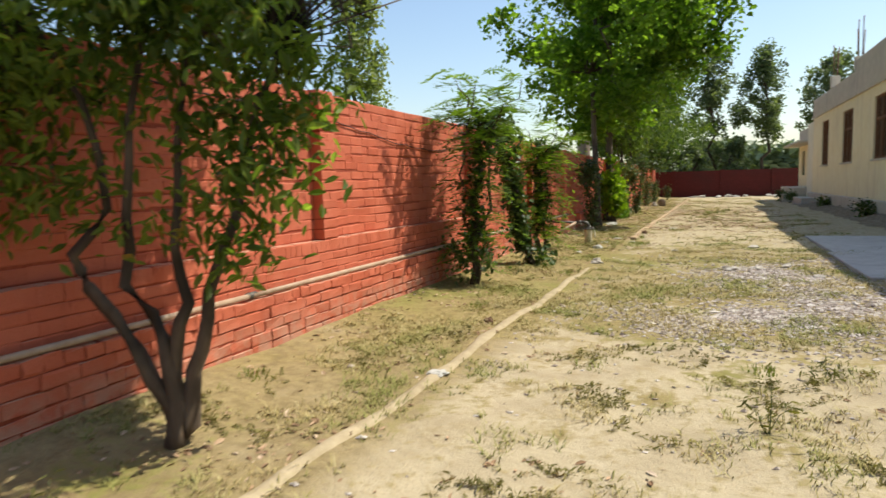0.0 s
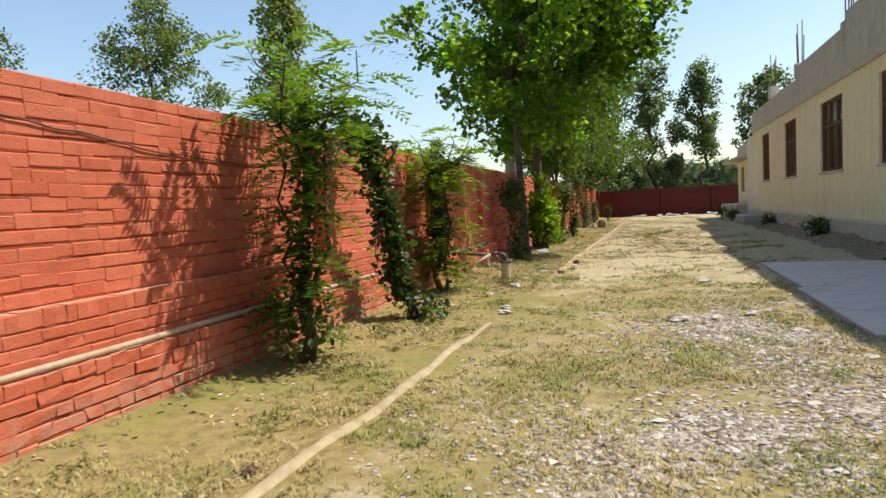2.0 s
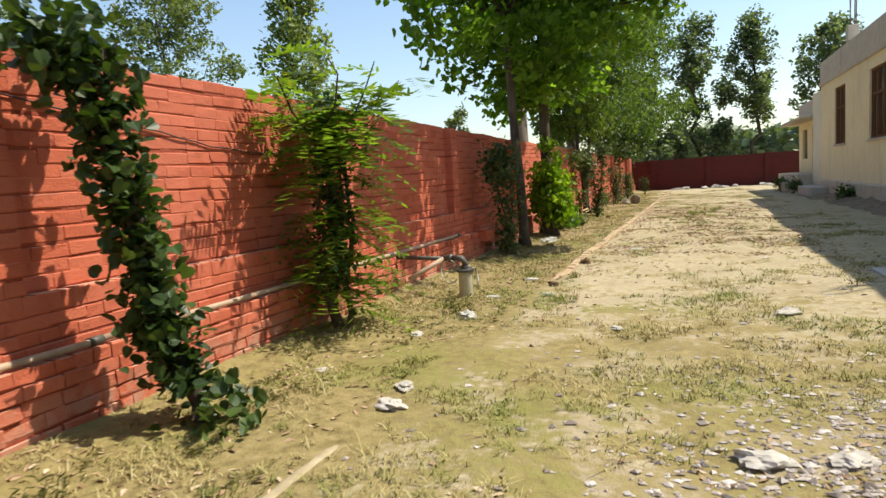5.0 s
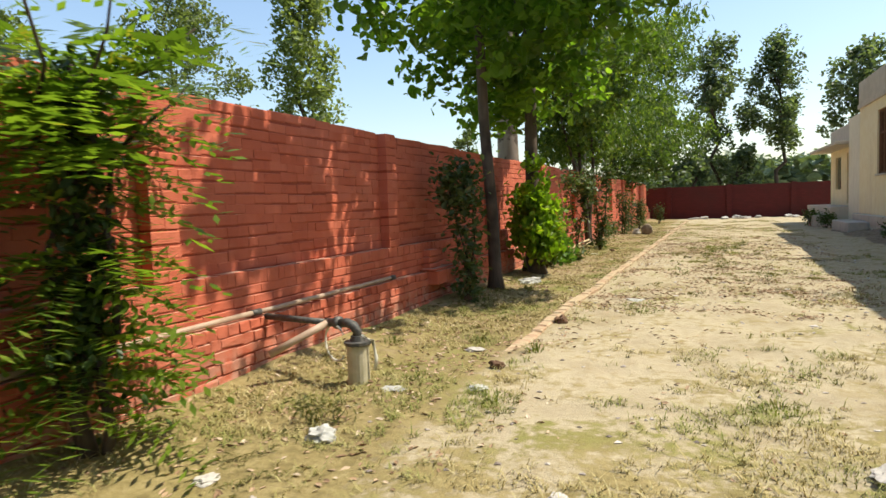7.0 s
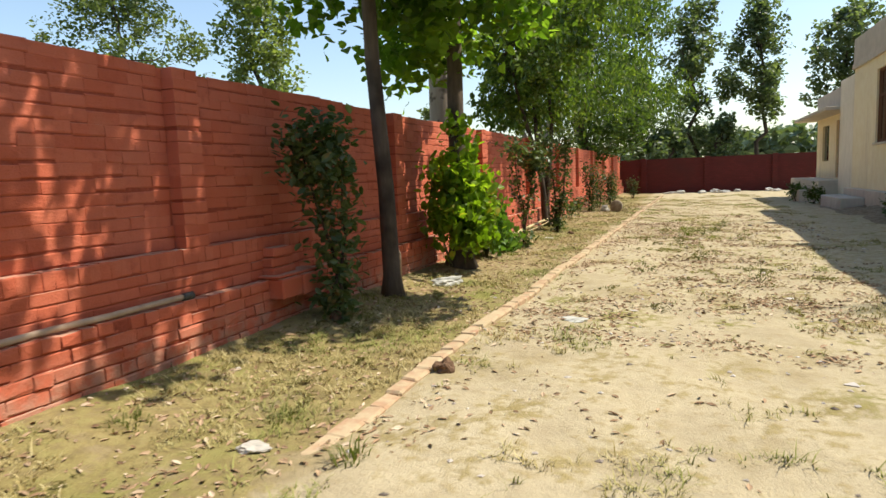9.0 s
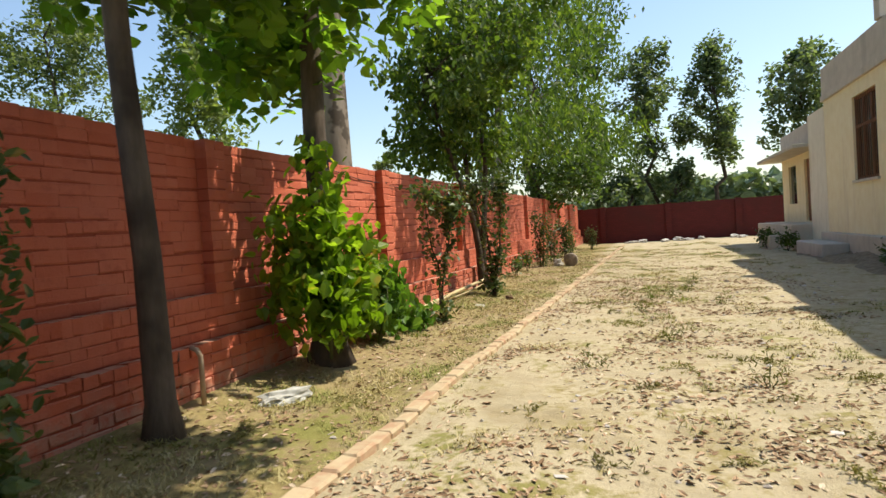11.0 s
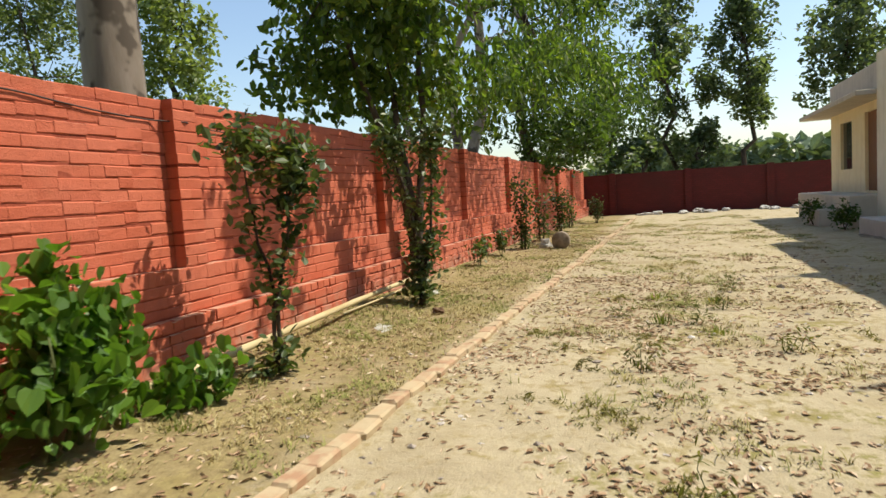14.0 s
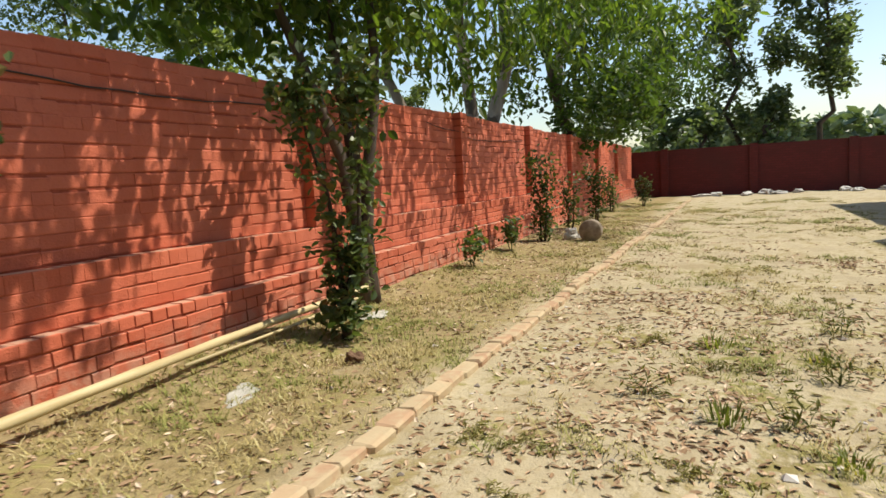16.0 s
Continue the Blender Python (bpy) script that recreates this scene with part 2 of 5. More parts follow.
LEAF_OVAL = ((-0.5, 0.0, 0.0), (-0.15, 0.30, 0.05), (0.25, 0.24, 0.04), (0.5, 0.0, -0.06), (0.25, -0.24, 0.04), (-0.15, -0.30, 0.05))
LEAF_HEART = ((-0.38, 0.0, 0.0), (-0.46, 0.2, 0.04), (-0.3, 0.39, 0.09), (0.0, 0.41, 0.08), (0.29, 0.23, 0.03), (0.5, 0.0, -0.12), (0.29, -0.23, 0.03), (0.0, -0.41, 0.08), (-0.3, -0.39, 0.09), (-0.46, -0.2, 0.04))
LEAF_BLADE = ((-0.5, 0.0, 0.0), (-0.15, 0.19, 0.04), (0.2, 0.15, 0.02), (0.5, 0.0, -0.1), (0.2, -0.15, 0.02), (-0.15, -0.19, 0.04))
LEAF_NARROW = ((-0.5, 0.0, 0.0), (-0.15, 0.11, 0.02), (0.2, 0.09, 0.0), (0.5, 0.0, -0.08), (0.2, -0.09, 0.0), (-0.15, -0.11, 0.02))


def leaves(rng, centres, size, shape, droop=0.3, vary=0.35, toss=0.7):
    """One mesh of separate leaves, each folded along its midrib, at the centres."""
    c = np.asarray(centres, float)
    n = len(c)
    yaw = rng.uniform(0, 2 * np.pi, n)
    pitch = rng.normal(droop, 0.7 * toss, n)
    roll = rng.normal(0, toss, n)
    d = np.stack([np.cos(yaw) * np.cos(pitch), np.sin(yaw) * np.cos(pitch), -np.sin(pitch)], 1)
    side = np.stack([-np.sin(yaw), np.cos(yaw), np.zeros(n)], 1)
    up = np.cross(d, side)
    s2 = side * np.cos(roll)[:, None] + up * np.sin(roll)[:, None]
    u2 = np.cross(d, s2)
    k = size * rng.uniform(1 - vary, 1 + vary, n)
    sh = np.array(shape)
    v = c[:, None, :] + k[:, None, None] * (sh[None, :, 0:1] * d[:, None, :] + sh[None, :, 1:2] * s2[:, None, :] + sh[None, :, 2:3] * u2[:, None, :])
    m = len(shape)
    base, half = np.arange(n)[:, None] * m, np.arange(m // 2 + 1)
    f = np.concatenate([base + half, base + (half + m // 2) % m])
    return mesh_from("leaves", v.reshape(-1, 3), f)


def clumps(rng, blobs, count, clump=0.3, per=14):
    """Leaf centres: small clumps over the inside and shell of some ellipsoids (x, y, z, rx, ry, rz)."""
    b = np.array(blobs, float)
    vol = b[:, 3] * b[:, 4] * b[:, 5]
    n = max(1, count // per)
    pick = rng.choice(len(b), n, p=vol / vol.sum())
    d = rng.normal(0, 1, (n, 3))
    d /= np.linalg.norm(d, axis=1)[:, None]
    r = rng.uniform(0.15, 1.0, n) ** 0.5 * rng.uniform(0.85, 1.12, n)
    heads = b[pick, :3] + d * r[:, None] * b[pick, 3:]
    out = np.repeat(heads, per, axis=0) + rng.normal(0, clump, (n * per, 3))
    return out, heads


def tree(name, at, label, seed, height, trunk_r, blobs, count, leaf, shape, mat, bark, clump=0.3, group="", fork=0.4, trunk_path=None, droop=0.3, limbs=9, category="tree", per=14):
    """A tapered trunk with limbs that reach into a crown of many clumps of leaves. Blobs are relative to the foot."""
    rng = np.random.default_rng(seed)
    root = thing(name, at, label, category, group)
    path = trunk_path or limb(rng, (0, 0, -0.1), (rng.normal(0, 0.15), rng.normal(0, 0.15), height), trunk_r, trunk_r * 0.3, 8, 0.25)
    path = [(path[0][0], path[0][1] * 1.35)] + list(path[1:])
    cent, heads = clumps(rng, blobs, count, clump, per)
    paths = [path]
    pts = np.array([p for p, _ in path])
    rad = [r for _, r in path]
    for h in heads[:: max(1, len(heads) // limbs)][:limbs * 2]:
        cand = [i for i in range(len(pts)) if pts[i][2] < h[2] - 0.1 and pts[i][2] > fork * height * 0.9] or [len(pts) - 2]
        i = cand[-1] if len(cand) < 3 else cand[rng.integers(len(cand) // 2, len(cand))]
        paths.append(limb(rng, pts[i], h, rad[i] * 0.45, rad[i] * 0.08 + 0.004, 5, 0.3))
    part("trunk", tube(paths[:1], 10), bark, root)
    for p in paths[1:]:
        part("limb", tube([p], 6), bark, root)
    part("crown", leaves(rng, cent, leaf, shape, droop), mat, root)
    return root


# ---- ground ----


def spaced(lo, hi, step, far):
    mid = np.arange(lo, hi + step / 2, step)
    out, s = [], step
    a = hi
    while a < far:
        s *= 1.5
        a += s
        out.append(a)
    back, s, a = [], step, lo
    while a > -far:
        s *= 1.5
        a -= s
        back.append(a)
    return np.array(back[::-1] + list(mid) + out)


def ground_height(x, y):
    """Gentle unevenness of the yard; a low bank at the foot of the wall."""
    z = 0.018 * np.sin(1.3 * x + 0.7 * y) * np.cos(0.9 * y - 0.4 * x) + 0.012 * np.sin(3.7 * x - 2.1 * y) + 0.008 * np.sin(7.1 * x + 5.3 * y)
    near = np.exp(-((x) / 60) ** 2)
    bank = 0.10 * np.clip((-2.55 - x) / 0.9, 0, 1)
    return (z + bank) * near - 0.02


def build_ground():
    xs, ys = spaced(-4.4, 6.0, 0.09, 2500), spaced(-3.0, 36.0, 0.12, 2500)
    X, Y = np.meshgrid(xs, ys)
    Z = ground_height(X, Y)
    v = np.stack([X.ravel(), Y.ravel(), Z.ravel()], 1)
    w, h = len(xs), len(ys)
    i = (np.arange(h - 1)[:, None] * w + np.arange(w - 1)[None, :]).ravel()
    f = np.stack([i, i + 1, i + w + 1, i + w], 1)
    tagged(part("ground", mesh_from("ground", v, f, True), M_GROUND), "dry sandy yard with straw and thin grass", "ground", kind="structure")


build_ground()

# ---- boundary wall ----
FACE, TOP = -3.48, 2.26          # face of the panels; top of the wall
PROUD, FOOT = 0.11, 0.215        # the upper plinth and the piers; the lower plinth
LEDGE, SILL = 0.47, 0.84         # heights of the two plinth ledges
PIERS = [0.95, 5.07, 9.22, 12.97, 16.4, 20.15, 23.89, 27.7, 31.46, 35.1, 38.8, 42.6, 46.4]
WALL_Y0, WALL_Y1 = -9.0, 51.0



def wall_top(y):
    """Height of the wall's uneven top along its length."""
    return float(np.interp(y, (-9.0, 6.0, 10.0, 15.0, 21.0, 26.0, 51.0), (2.26, 2.265, 2.26, 2.215, 2.178, 2.2, 2.2)))


def core_strip(x0, x1, y0, y1, drop):
    """A solid strip of wall whose top follows the uneven top."""
    ys = np.linspace(y0, y1, max(2, int((y1 - y0) / 1.5)))
    v = [p for y in ys for p in ((x0, y, -0.3), (x1, y, -0.3), (x1, y, wall_top(y) - drop), (x0, y, wall_top(y) - drop))]
    f = [(4 * i + a, 4 * i + (a + 1) % 4, 4 * i + 4 + (a + 1) % 4, 4 * i + 4 + a) for i in range(len(ys) - 1) for a in range(4)]
    e = 4 * (len(ys) - 1)
    return mesh_from("core", v, f + [(3, 2, 1, 0), (e, e + 1, e + 2, e + 3)])


wall = tagged(new("wall_west"), "red-painted brick boundary wall with piers and plinth", "wall", kind="structure")
part("core", core_strip(FACE - 0.23, FACE - 0.007, WALL_Y0, WALL_Y1, 0.02), M_MORTAR, wall)
part("upper_plinth", boxes((FACE - 0.007, FACE + PROUD - 0.008, WALL_Y0, WALL_Y1, -0.3, SILL - 0.012)), M_MORTAR, wall)
part("lower_plinth", boxes((FACE + PROUD - 0.008, FACE + FOOT - 0.012, WALL_Y0, WALL_Y1, -0.3, LEDGE - 0.012)), M_MORTAR, wall)
for y in PIERS:
    part("pier_core", boxes((FACE - 0.007, FACE + PROUD - 0.008, y + 0.012, y + 0.238, SILL - 0.012, wall_top(y) - 0.015)), M_MORTAR, wall)

buttress = bmesh.new()
for i, (y0, y1, z0, z1, d) in enumerate([(17.28, 17.62, 0.47, 0.56, 0.2), (17.28, 17.60, 0.565, 0.65, 0.19), (17.30, 17.58, 0.655, 0.74, 0.2), (17.2, 17.9, 0.475, 0.50, 0.30), (17.22, 17.52, 0.29, 0.47, 0.33), (17.53, 17.88, 0.28, 0.47, 0.34)]):
    box(buttress, FACE + 0.0, FACE + d + 0.03, y0, y1, z0, z1, bevel=0.012)
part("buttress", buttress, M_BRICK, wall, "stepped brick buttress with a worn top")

# ---- back wall ----
BACK = 51.0
back = tagged(new("wall_north"), "red brick wall closing the yard, shade put into its colour", "wall", kind="structure")
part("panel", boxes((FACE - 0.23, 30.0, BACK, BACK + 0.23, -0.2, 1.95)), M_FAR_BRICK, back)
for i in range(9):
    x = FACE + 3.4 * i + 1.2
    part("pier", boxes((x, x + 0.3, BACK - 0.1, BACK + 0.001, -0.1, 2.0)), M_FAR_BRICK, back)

# ---- building ----
FX = 4.85


def facade(name, x, y0, y1, z0, z1, openings, mat, parent, thick=0.25):
    """A wall in the plane x with rectangular openings (ya, yb, za, zb), in pieces butted end to end."""
    cuts = sorted({y0, y1, *[o[0] for o in openings], *[o[1] for o in openings]})
    bm = bmesh.new()
    for a, b in zip(cuts, cuts[1:]):
        o = [q for q in openings if q[0] <= a and q[1] >= b]
        spans = [(z0, o[0][2]), (o[0][3], z1)] if o else [(z0, z1)]
        for s, e in spans:
            if e - s > 0.001:
                box(bm, x, x + thick, a, b, s, e)
    bmesh.ops.remove_doubles(bm, verts=bm.verts, dist=0.0005)
    return part(name, bm, mat, parent)


house = thing("school_building", (0, 0, 0), "single-storey yellow plastered building with unfinished parapet and brown windows", "building")
WINDOWS = [(3.3, 5.1), (7.9, 9.7), (12.4, 14.2), (16.8, 18.6), (21.2, 23.3), (26.3, 28.1), (31.0, 32.6)]
W0, W1 = 1.80, 3.72
facade("wall", FX, -6.0, 35.0, -0.2, 4.05, [(a, b, W0, W1) for a, b in WINDOWS], M_YELLOW, house)
part("end_wall", boxes((FX + 0.25, FX + 9.0, 34.75, 35.0, -0.2, 4.05)), M_YELLOW, house)
part("back_wall", boxes((FX + 9.0, FX + 9.25, -6.0, 35.0, -0.2, 4.05)), M_YELLOW, house)
part("near_wall", boxes((FX + 0.25, FX + 9.0, -6.0, -5.75, -0.2, 4.05)), M_YELLOW, house)
part("roof", boxes((FX - 0.06, FX + 9.3, -6.1, 35.06, 4.05, 4.2), bevel=0.01), M_CEMENT, house)
part("parapet", boxes((FX - 0.03, FX + 0.2, 26.2, 35.03, 4.2, 4.93), (FX - 0.03, FX + 0.2, 20.8, 26.2, 4.2, 5.30), (FX - 0.03, FX + 0.2, -6.0, 20.8, 4.2, 5.62), bevel=0.012), M_CEMENT, house)
part("plinth", boxes((FX - 0.18, FX, -6.0, 35.1, -0.2, 0.55), bevel=0.02), M_CEMENT, house)


def window(y0, y1):
    w = part("window", boxes((FX + 0.10, FX + 0.13, y0 + 0.07, y1 - 0.07, W0 + 0.07, W1 - 0.07)), M_GLASS, house)
    fr = boxes((FX + 0.05, FX + 0.15, y0, y0 + 0.07, W0, W1), (FX + 0.05, FX + 0.15, y1 - 0.07, y1, W0, W1), (FX + 0.05, FX + 0.15, y0 + 0.07, y1 - 0.07, W0, W0 + 0.07), (FX + 0.05, FX + 0.15, y0 + 0.07, y1 - 0.07, W1 - 0.07, W1), bevel=0.008)
    part("window_frame", fr, M_WINDOW_WOOD, w)
    n = 3
    for i in range(1, n):
        y = y0 + (y1 - y0) * i / n
        part("mullion", boxes((FX + 0.06, FX + 0.14, y - 0.035, y + 0.035, W0 + 0.07, W1 - 0.07)), M_WINDOW_WOOD, w)
    part("transom", boxes((FX + 0.055, FX + 0.145, y0 + 0.07, y1 - 0.07, 3.0, 3.07)), M_WINDOW_WOOD, w)
    part("window_sill", boxes((FX - 0.05, FX + 0.05, y0 - 0.06, y1 + 0.06, W0 - 0.06, W0), bevel=0.008), M_CEMENT, w)
    for i in range(12):
        y = y0 + 0.1 + (y1 - y0 - 0.2) * i / 11
        part("grille_bar", boxes((FX + 0.03, FX + 0.042, y - 0.006, y + 0.006, W0 + 0.01, W1 - 0.01)), M_WINDOW_WOOD, w)


for a, b in WINDOWS:
    window(a, b)

for y in (30.45, 25.95, 20.85):
    part("column_stub", boxes((FX - 0.05, FX + 0.27, y, y + 0.3, 4.95, 5.42), bevel=0.015), M_CEMENT, house)
# bars of the unfinished columns
rng = np.random.default_rng(5)
for y in (26.1, 21.0, 16.2, 30.6):
    for i in range(4):
        a = (FX + 0.05 + 0.12 * (i % 2), y - 0.1 + 0.16 * (i // 2), 4.9)
        h = rng.uniform(0.9, 1.6)
        part("rebar", tube([[(a, 0.017), ((a[0] + rng.normal(0, 0.03), a[1] + rng.normal(0, 0.04), 5.2 + h), 0.017)]], 6), M_RUST, house)

# lower rear block with veranda
annex = thing("veranda_block", (0, 0, 0), "lower yellow block with a canopy slab, door and window", "building")
AX = FX + 0.35
facade("wall", AX, 36.9, 42.6, -0.2, 3.05, [(38.1, 39.1, 0.8, 2.83), (40.3, 41.5, 1.4, 2.75)], M_YELLOW, annex)
part("pier_wall", boxes((FX + 0.02, FX + 0.5, 35.1, 36.9, -0.2, 3.95)), M_CREAM, annex)
part("end_wall", boxes((AX + 0.25, FX + 7, 42.35, 42.6, -0.2, 3.05)), M_YELLOW, annex)
part("canopy", boxes((AX - 0.75, AX + 7, 36.9, 43.3, 3.05, 3.17), bevel=0.01), M_CEMENT, annex)
part("parapet", boxes((AX - 0.02, AX + 0.2, 36.9, 42.6, 3.17, 3.95), bevel=0.01), M_CEMENT, annex)
part("door", boxes((AX + 0.08, AX + 0.12, 38.1, 39.1, 0.8, 2.83)), M_WINDOW_WOOD, annex)
part("window", boxes((AX + 0.08, AX + 0.12, 40.3, 41.5, 1.4, 2.75)), M_GLASS, annex)
part("plinth", boxes((AX - 0.9, AX, 36.9, 42.8, -0.2, 0.75), bevel=0.02), M_CEMENT, annex)
part("step", boxes((AX - 1.3, AX - 0.9, 38.0, 39.4, -0.2, 0.4), bevel=0.02), M_CEMENT, annex)

# ---- trees ----
L_DARK = leaf_material("dark_leaves", (0.045, 0.08, 0.018), (0.10, 0.155, 0.04))
L_TREE0 = leaf_material("young_tree_leaves", (0.08, 0.135, 0.024), (0.22, 0.30, 0.06), (0.26, 0.20, 0.05), through_light=0.6)
L_TREE1 = leaf_material("green_tree_leaves", (0.085, 0.145, 0.022), (0.20, 0.29, 0.05), through_light=0.55)
L_POPLAR = leaf_material("poplar_leaves", (0.085, 0.16, 0.02), (0.22, 0.33, 0.05), rough=0.35, through_light=0.7)
L_ROW = leaf_material("row_tree_leaves", (0.06, 0.105, 0.02), (0.17, 0.24, 0.05), (0.24, 0.28, 0.05), through_light=0.5)
L_FROND = leaf_material("feathery_leaves", (0.085, 0.15, 0.02), (0.19, 0.29, 0.045))
L_FROND_DRY = leaf_material("yellowing_feathery_leaves", (0.09, 0.155, 0.02), (0.22, 0.31, 0.045), (0.26, 0.24, 0.04), through_light=0.5)
L_CLIMB = leaf_material("climber_leaves", (0.04, 0.075, 0.018), (0.11, 0.17, 0.045), rough=0.42, through_light=0.3)
L_ROSE = leaf_material("rose_leaves", (0.06, 0.095, 0.03), (0.17, 0.215, 0.08), (0.22, 0.16, 0.06), rough=0.42, through_light=0.3)
L_HEART = leaf_material("bright_heart_leaves", (0.13, 0.22, 0.014), (0.27, 0.38, 0.04), (0.40, 0.34, 0.05), through_light=0.6)
L_HEART_DARK = leaf_material("deep_heart_leaves", (0.07, 0.15, 0.02), (0.15, 0.27, 0.05), through_light=0.4)
L_GREY = leaf_material("grey_green_leaves", (0.10, 0.13, 0.055), (0.20, 0.235, 0.11), through_light=0.45)
L_PALE = leaf_material("pale_green_leaves", (0.15, 0.19, 0.07), (0.27, 0.31, 0.13), through_light=0.5)
# paler, greyer greens: distance haze is painted into these two leaf colours
L_HAZE = leaf_material("hazed_tree_leaves", (0.08, 0.115, 0.065), (0.18, 0.22, 0.13), through_light=0.5)
L_WOODS = leaf_material("hazed_wood_leaves", (0.15, 0.20, 0.115), (0.22, 0.275, 0.16), through_light=0.2)
B_GREEN = bark_material("green_stem", (0.10, 0.12, 0.04), (0.18, 0.20, 0.08))
B_DARK = bark_material("dark_bark", (0.075, 0.055, 0.038), (0.14, 0.105, 0.075))
B_PALE = bark_material("pale_bark", (0.17, 0.135, 0.10), (0.36, 0.315, 0.255), 3.0, 0.5)

def stem_plant(name, at, label, category, seed, stems, r0, count, spread, size, shape, mat, bark, low=0.0, blobs=(), blob_count=0, group="", droop=0.3):
    """Crooked stems with leaves set along them, and clumps of leaves round some ellipsoids."""
    rng = np.random.default_rng(seed)
    root = thing(name, at, label, category, group)
    paths, cent = [], []
    for st in stems:
        pts = [np.array(p, float) for p in st]
        path = []
        for i, p in enumerate(pts):
            path.append((tuple(p), r0 * (1 - 0.75 * i / (len(pts) - 1)) * (1.3 if i == 0 else 1)))
            if i + 1 < len(pts):
                m = (p + pts[i + 1]) / 2 + rng.normal(0, 0.02, 3)
                path.append((tuple(m), r0 * (1 - 0.75 * (i + 0.5) / (len(pts) - 1))))
        paths.append(path)
        q = np.array([p for p, _ in path])
        f = rng.uniform(0, len(q) - 1.001, int(count / len(stems)))
        k = f.astype(int)
        c = q[k] + (q[k + 1] - q[k]) * (f - k)[:, None]
        cent.append(c[c[:, 2] > low])
    cent = np.concatenate(cent)
    cent = cent + rng.normal(0, spread, cent.shape)
    if blobs:
        b, heads = clumps(rng, blobs, blob_count, 0.08, 10)
        cent = np.concatenate([cent, b])
        tops = [np.array(st[-1], float) for st in stems]
        for h in heads[::9]:
            t = min(tops, key=lambda p: np.linalg.norm(p - h))
            paths.append(limb(rng, t - np.array([0, 0, 0.15]), h, r0 * 0.14, 0.002, 6, 0.45))
    cent[:, 2] = np.maximum(cent[:, 2], 0.02)
    for p in paths[:len(stems)]:
        part("stem", tube([p], 8), bark, root)
    if paths[len(stems):]:
        tagged(part("twig", tube(paths[len(stems):], 4, False), bark, root), kind="stuff")
    part("foliage", leaves(rng, cent, size, shape, droop), mat, root)
    return root


def fronds(rng, starts, dirs, length, pairs=9, leaflet=0.06, sag=0.5):
    """Feathery compound leaves: an arched midrib each, with narrow leaflets in pairs."""
    ribs, v, f = [], [], []
    for s, d in zip(starts, dirs):
        d = d / np.linalg.norm(d)
        L = length * rng.uniform(0.6, 1.25)
        side = np.cross(d, (0, 0, 1.0))
        side /= np.linalg.norm(side) + 1e-6
        pts = [s + d * L * t + np.array([0, 0, -sag * L * t * t]) for t in np.linspace(0, 1, 5)]
        ribs.append([(tuple(p), 0.004 - 0.0006 * i) for i, p in enumerate(pts)])
        for t in np.linspace(0.15, 1, pairs):
            p = s + d * L * t + np.array([0, 0, -sag * L * t * t])
            for e in (-1, 1):
                o = (side * e + d * 0.45 + np.array([0, 0, rng.normal(-0.15, 0.2)])) * leaflet * rng.uniform(0.8, 1.2)
                w = d * leaflet * 0.16
                b = len(v)
                v += [p, p + o * 0.5 + w, p + o, p + o * 0.5 - w]
                f.append((b, b + 1, b + 2, b + 3))
    return ribs, mesh_from("fronds", np.array(v), np.array(f))


def feathery_shrub(at, label, seed, height, lean, n_top, n_side, reach, mat, n_core, n_low, length=0.46, group="feathery shrubs by the wall"):
    rng = np.random.default_rng(seed)
    root = thing("feathery_shrub", at, label, "shrub", group)
    top = np.array([lean[0], lean[1], height])
    paths = [limb(rng, (0, 0, -0.05), top, 0.055, 0.02, 8, 0.12), limb(rng, (0.03, 0.05, -0.05), top * 0.8 + np.array([0.1, 0.15, 0]), 0.035, 0.012, 7, 0.2),
             limb(rng, (-0.02, -0.04, -0.05), top * 0.75 + np.array([-0.12, -0.12, 0]), 0.03, 0.01, 7, 0.2)]
    for i in range(9):
        a = i * 0.7 + rng.uniform(0, 0.5)
        e = top + np.array([math.cos(a) * reach, math.sin(a) * reach, rng.uniform(-0.15, 0.45)]) * rng.uniform(0.5, 1.0)
        paths.append(limb(rng, top * rng.uniform(0.7, 0.95), e, 0.016, 0.005, 5, 0.25))
    starts, dirs = [], []
    for i in range(n_top):
        p = paths[3 + i % 9]
        q = np.array(p[rng.integers(1, len(p))][0])
        a = rng.uniform(0, 2 * np.pi)
        starts.append(q + rng.normal(0, 0.04, 3))
        dirs.append(np.array([math.cos(a), math.sin(a), rng.uniform(-0.1, 0.8)]))
    for i in range(n_side):
        a = rng.uniform(0, 2 * np.pi)
        z = rng.uniform(0.12, 0.95)
        starts.append(top * z + rng.normal(0, 0.06, 3))
        dirs.append(np.array([math.cos(a), math.sin(a), rng.uniform(-0.1, 0.6)]))
    ribs, me = fronds(rng, np.array(starts), np.array(dirs), length, 11, 0.09 * length / 0.46)
    for p in paths:
        part("stem", tube([p], 7), B_DARK, root)
    part("foliage", me, mat, root)
    core = np.array([top * f for f in rng.uniform(0.22, 0.98, n_core)]) + rng.normal(0, 0.085, (n_core, 3))
    low = rng.normal(0, 1, (n_low, 3)) * (0.22, 0.22, 0.17) + np.array([0, 0, 0.42])
    core = np.concatenate([core, low])
    core[:, 2] = np.maximum(core[:, 2], 0.06)
    part("climber", leaves(rng, core, 0.07, LEAF_OVAL, 0.5), L_CLIMB, root, "dark climbing leaves round the stems")
    return root


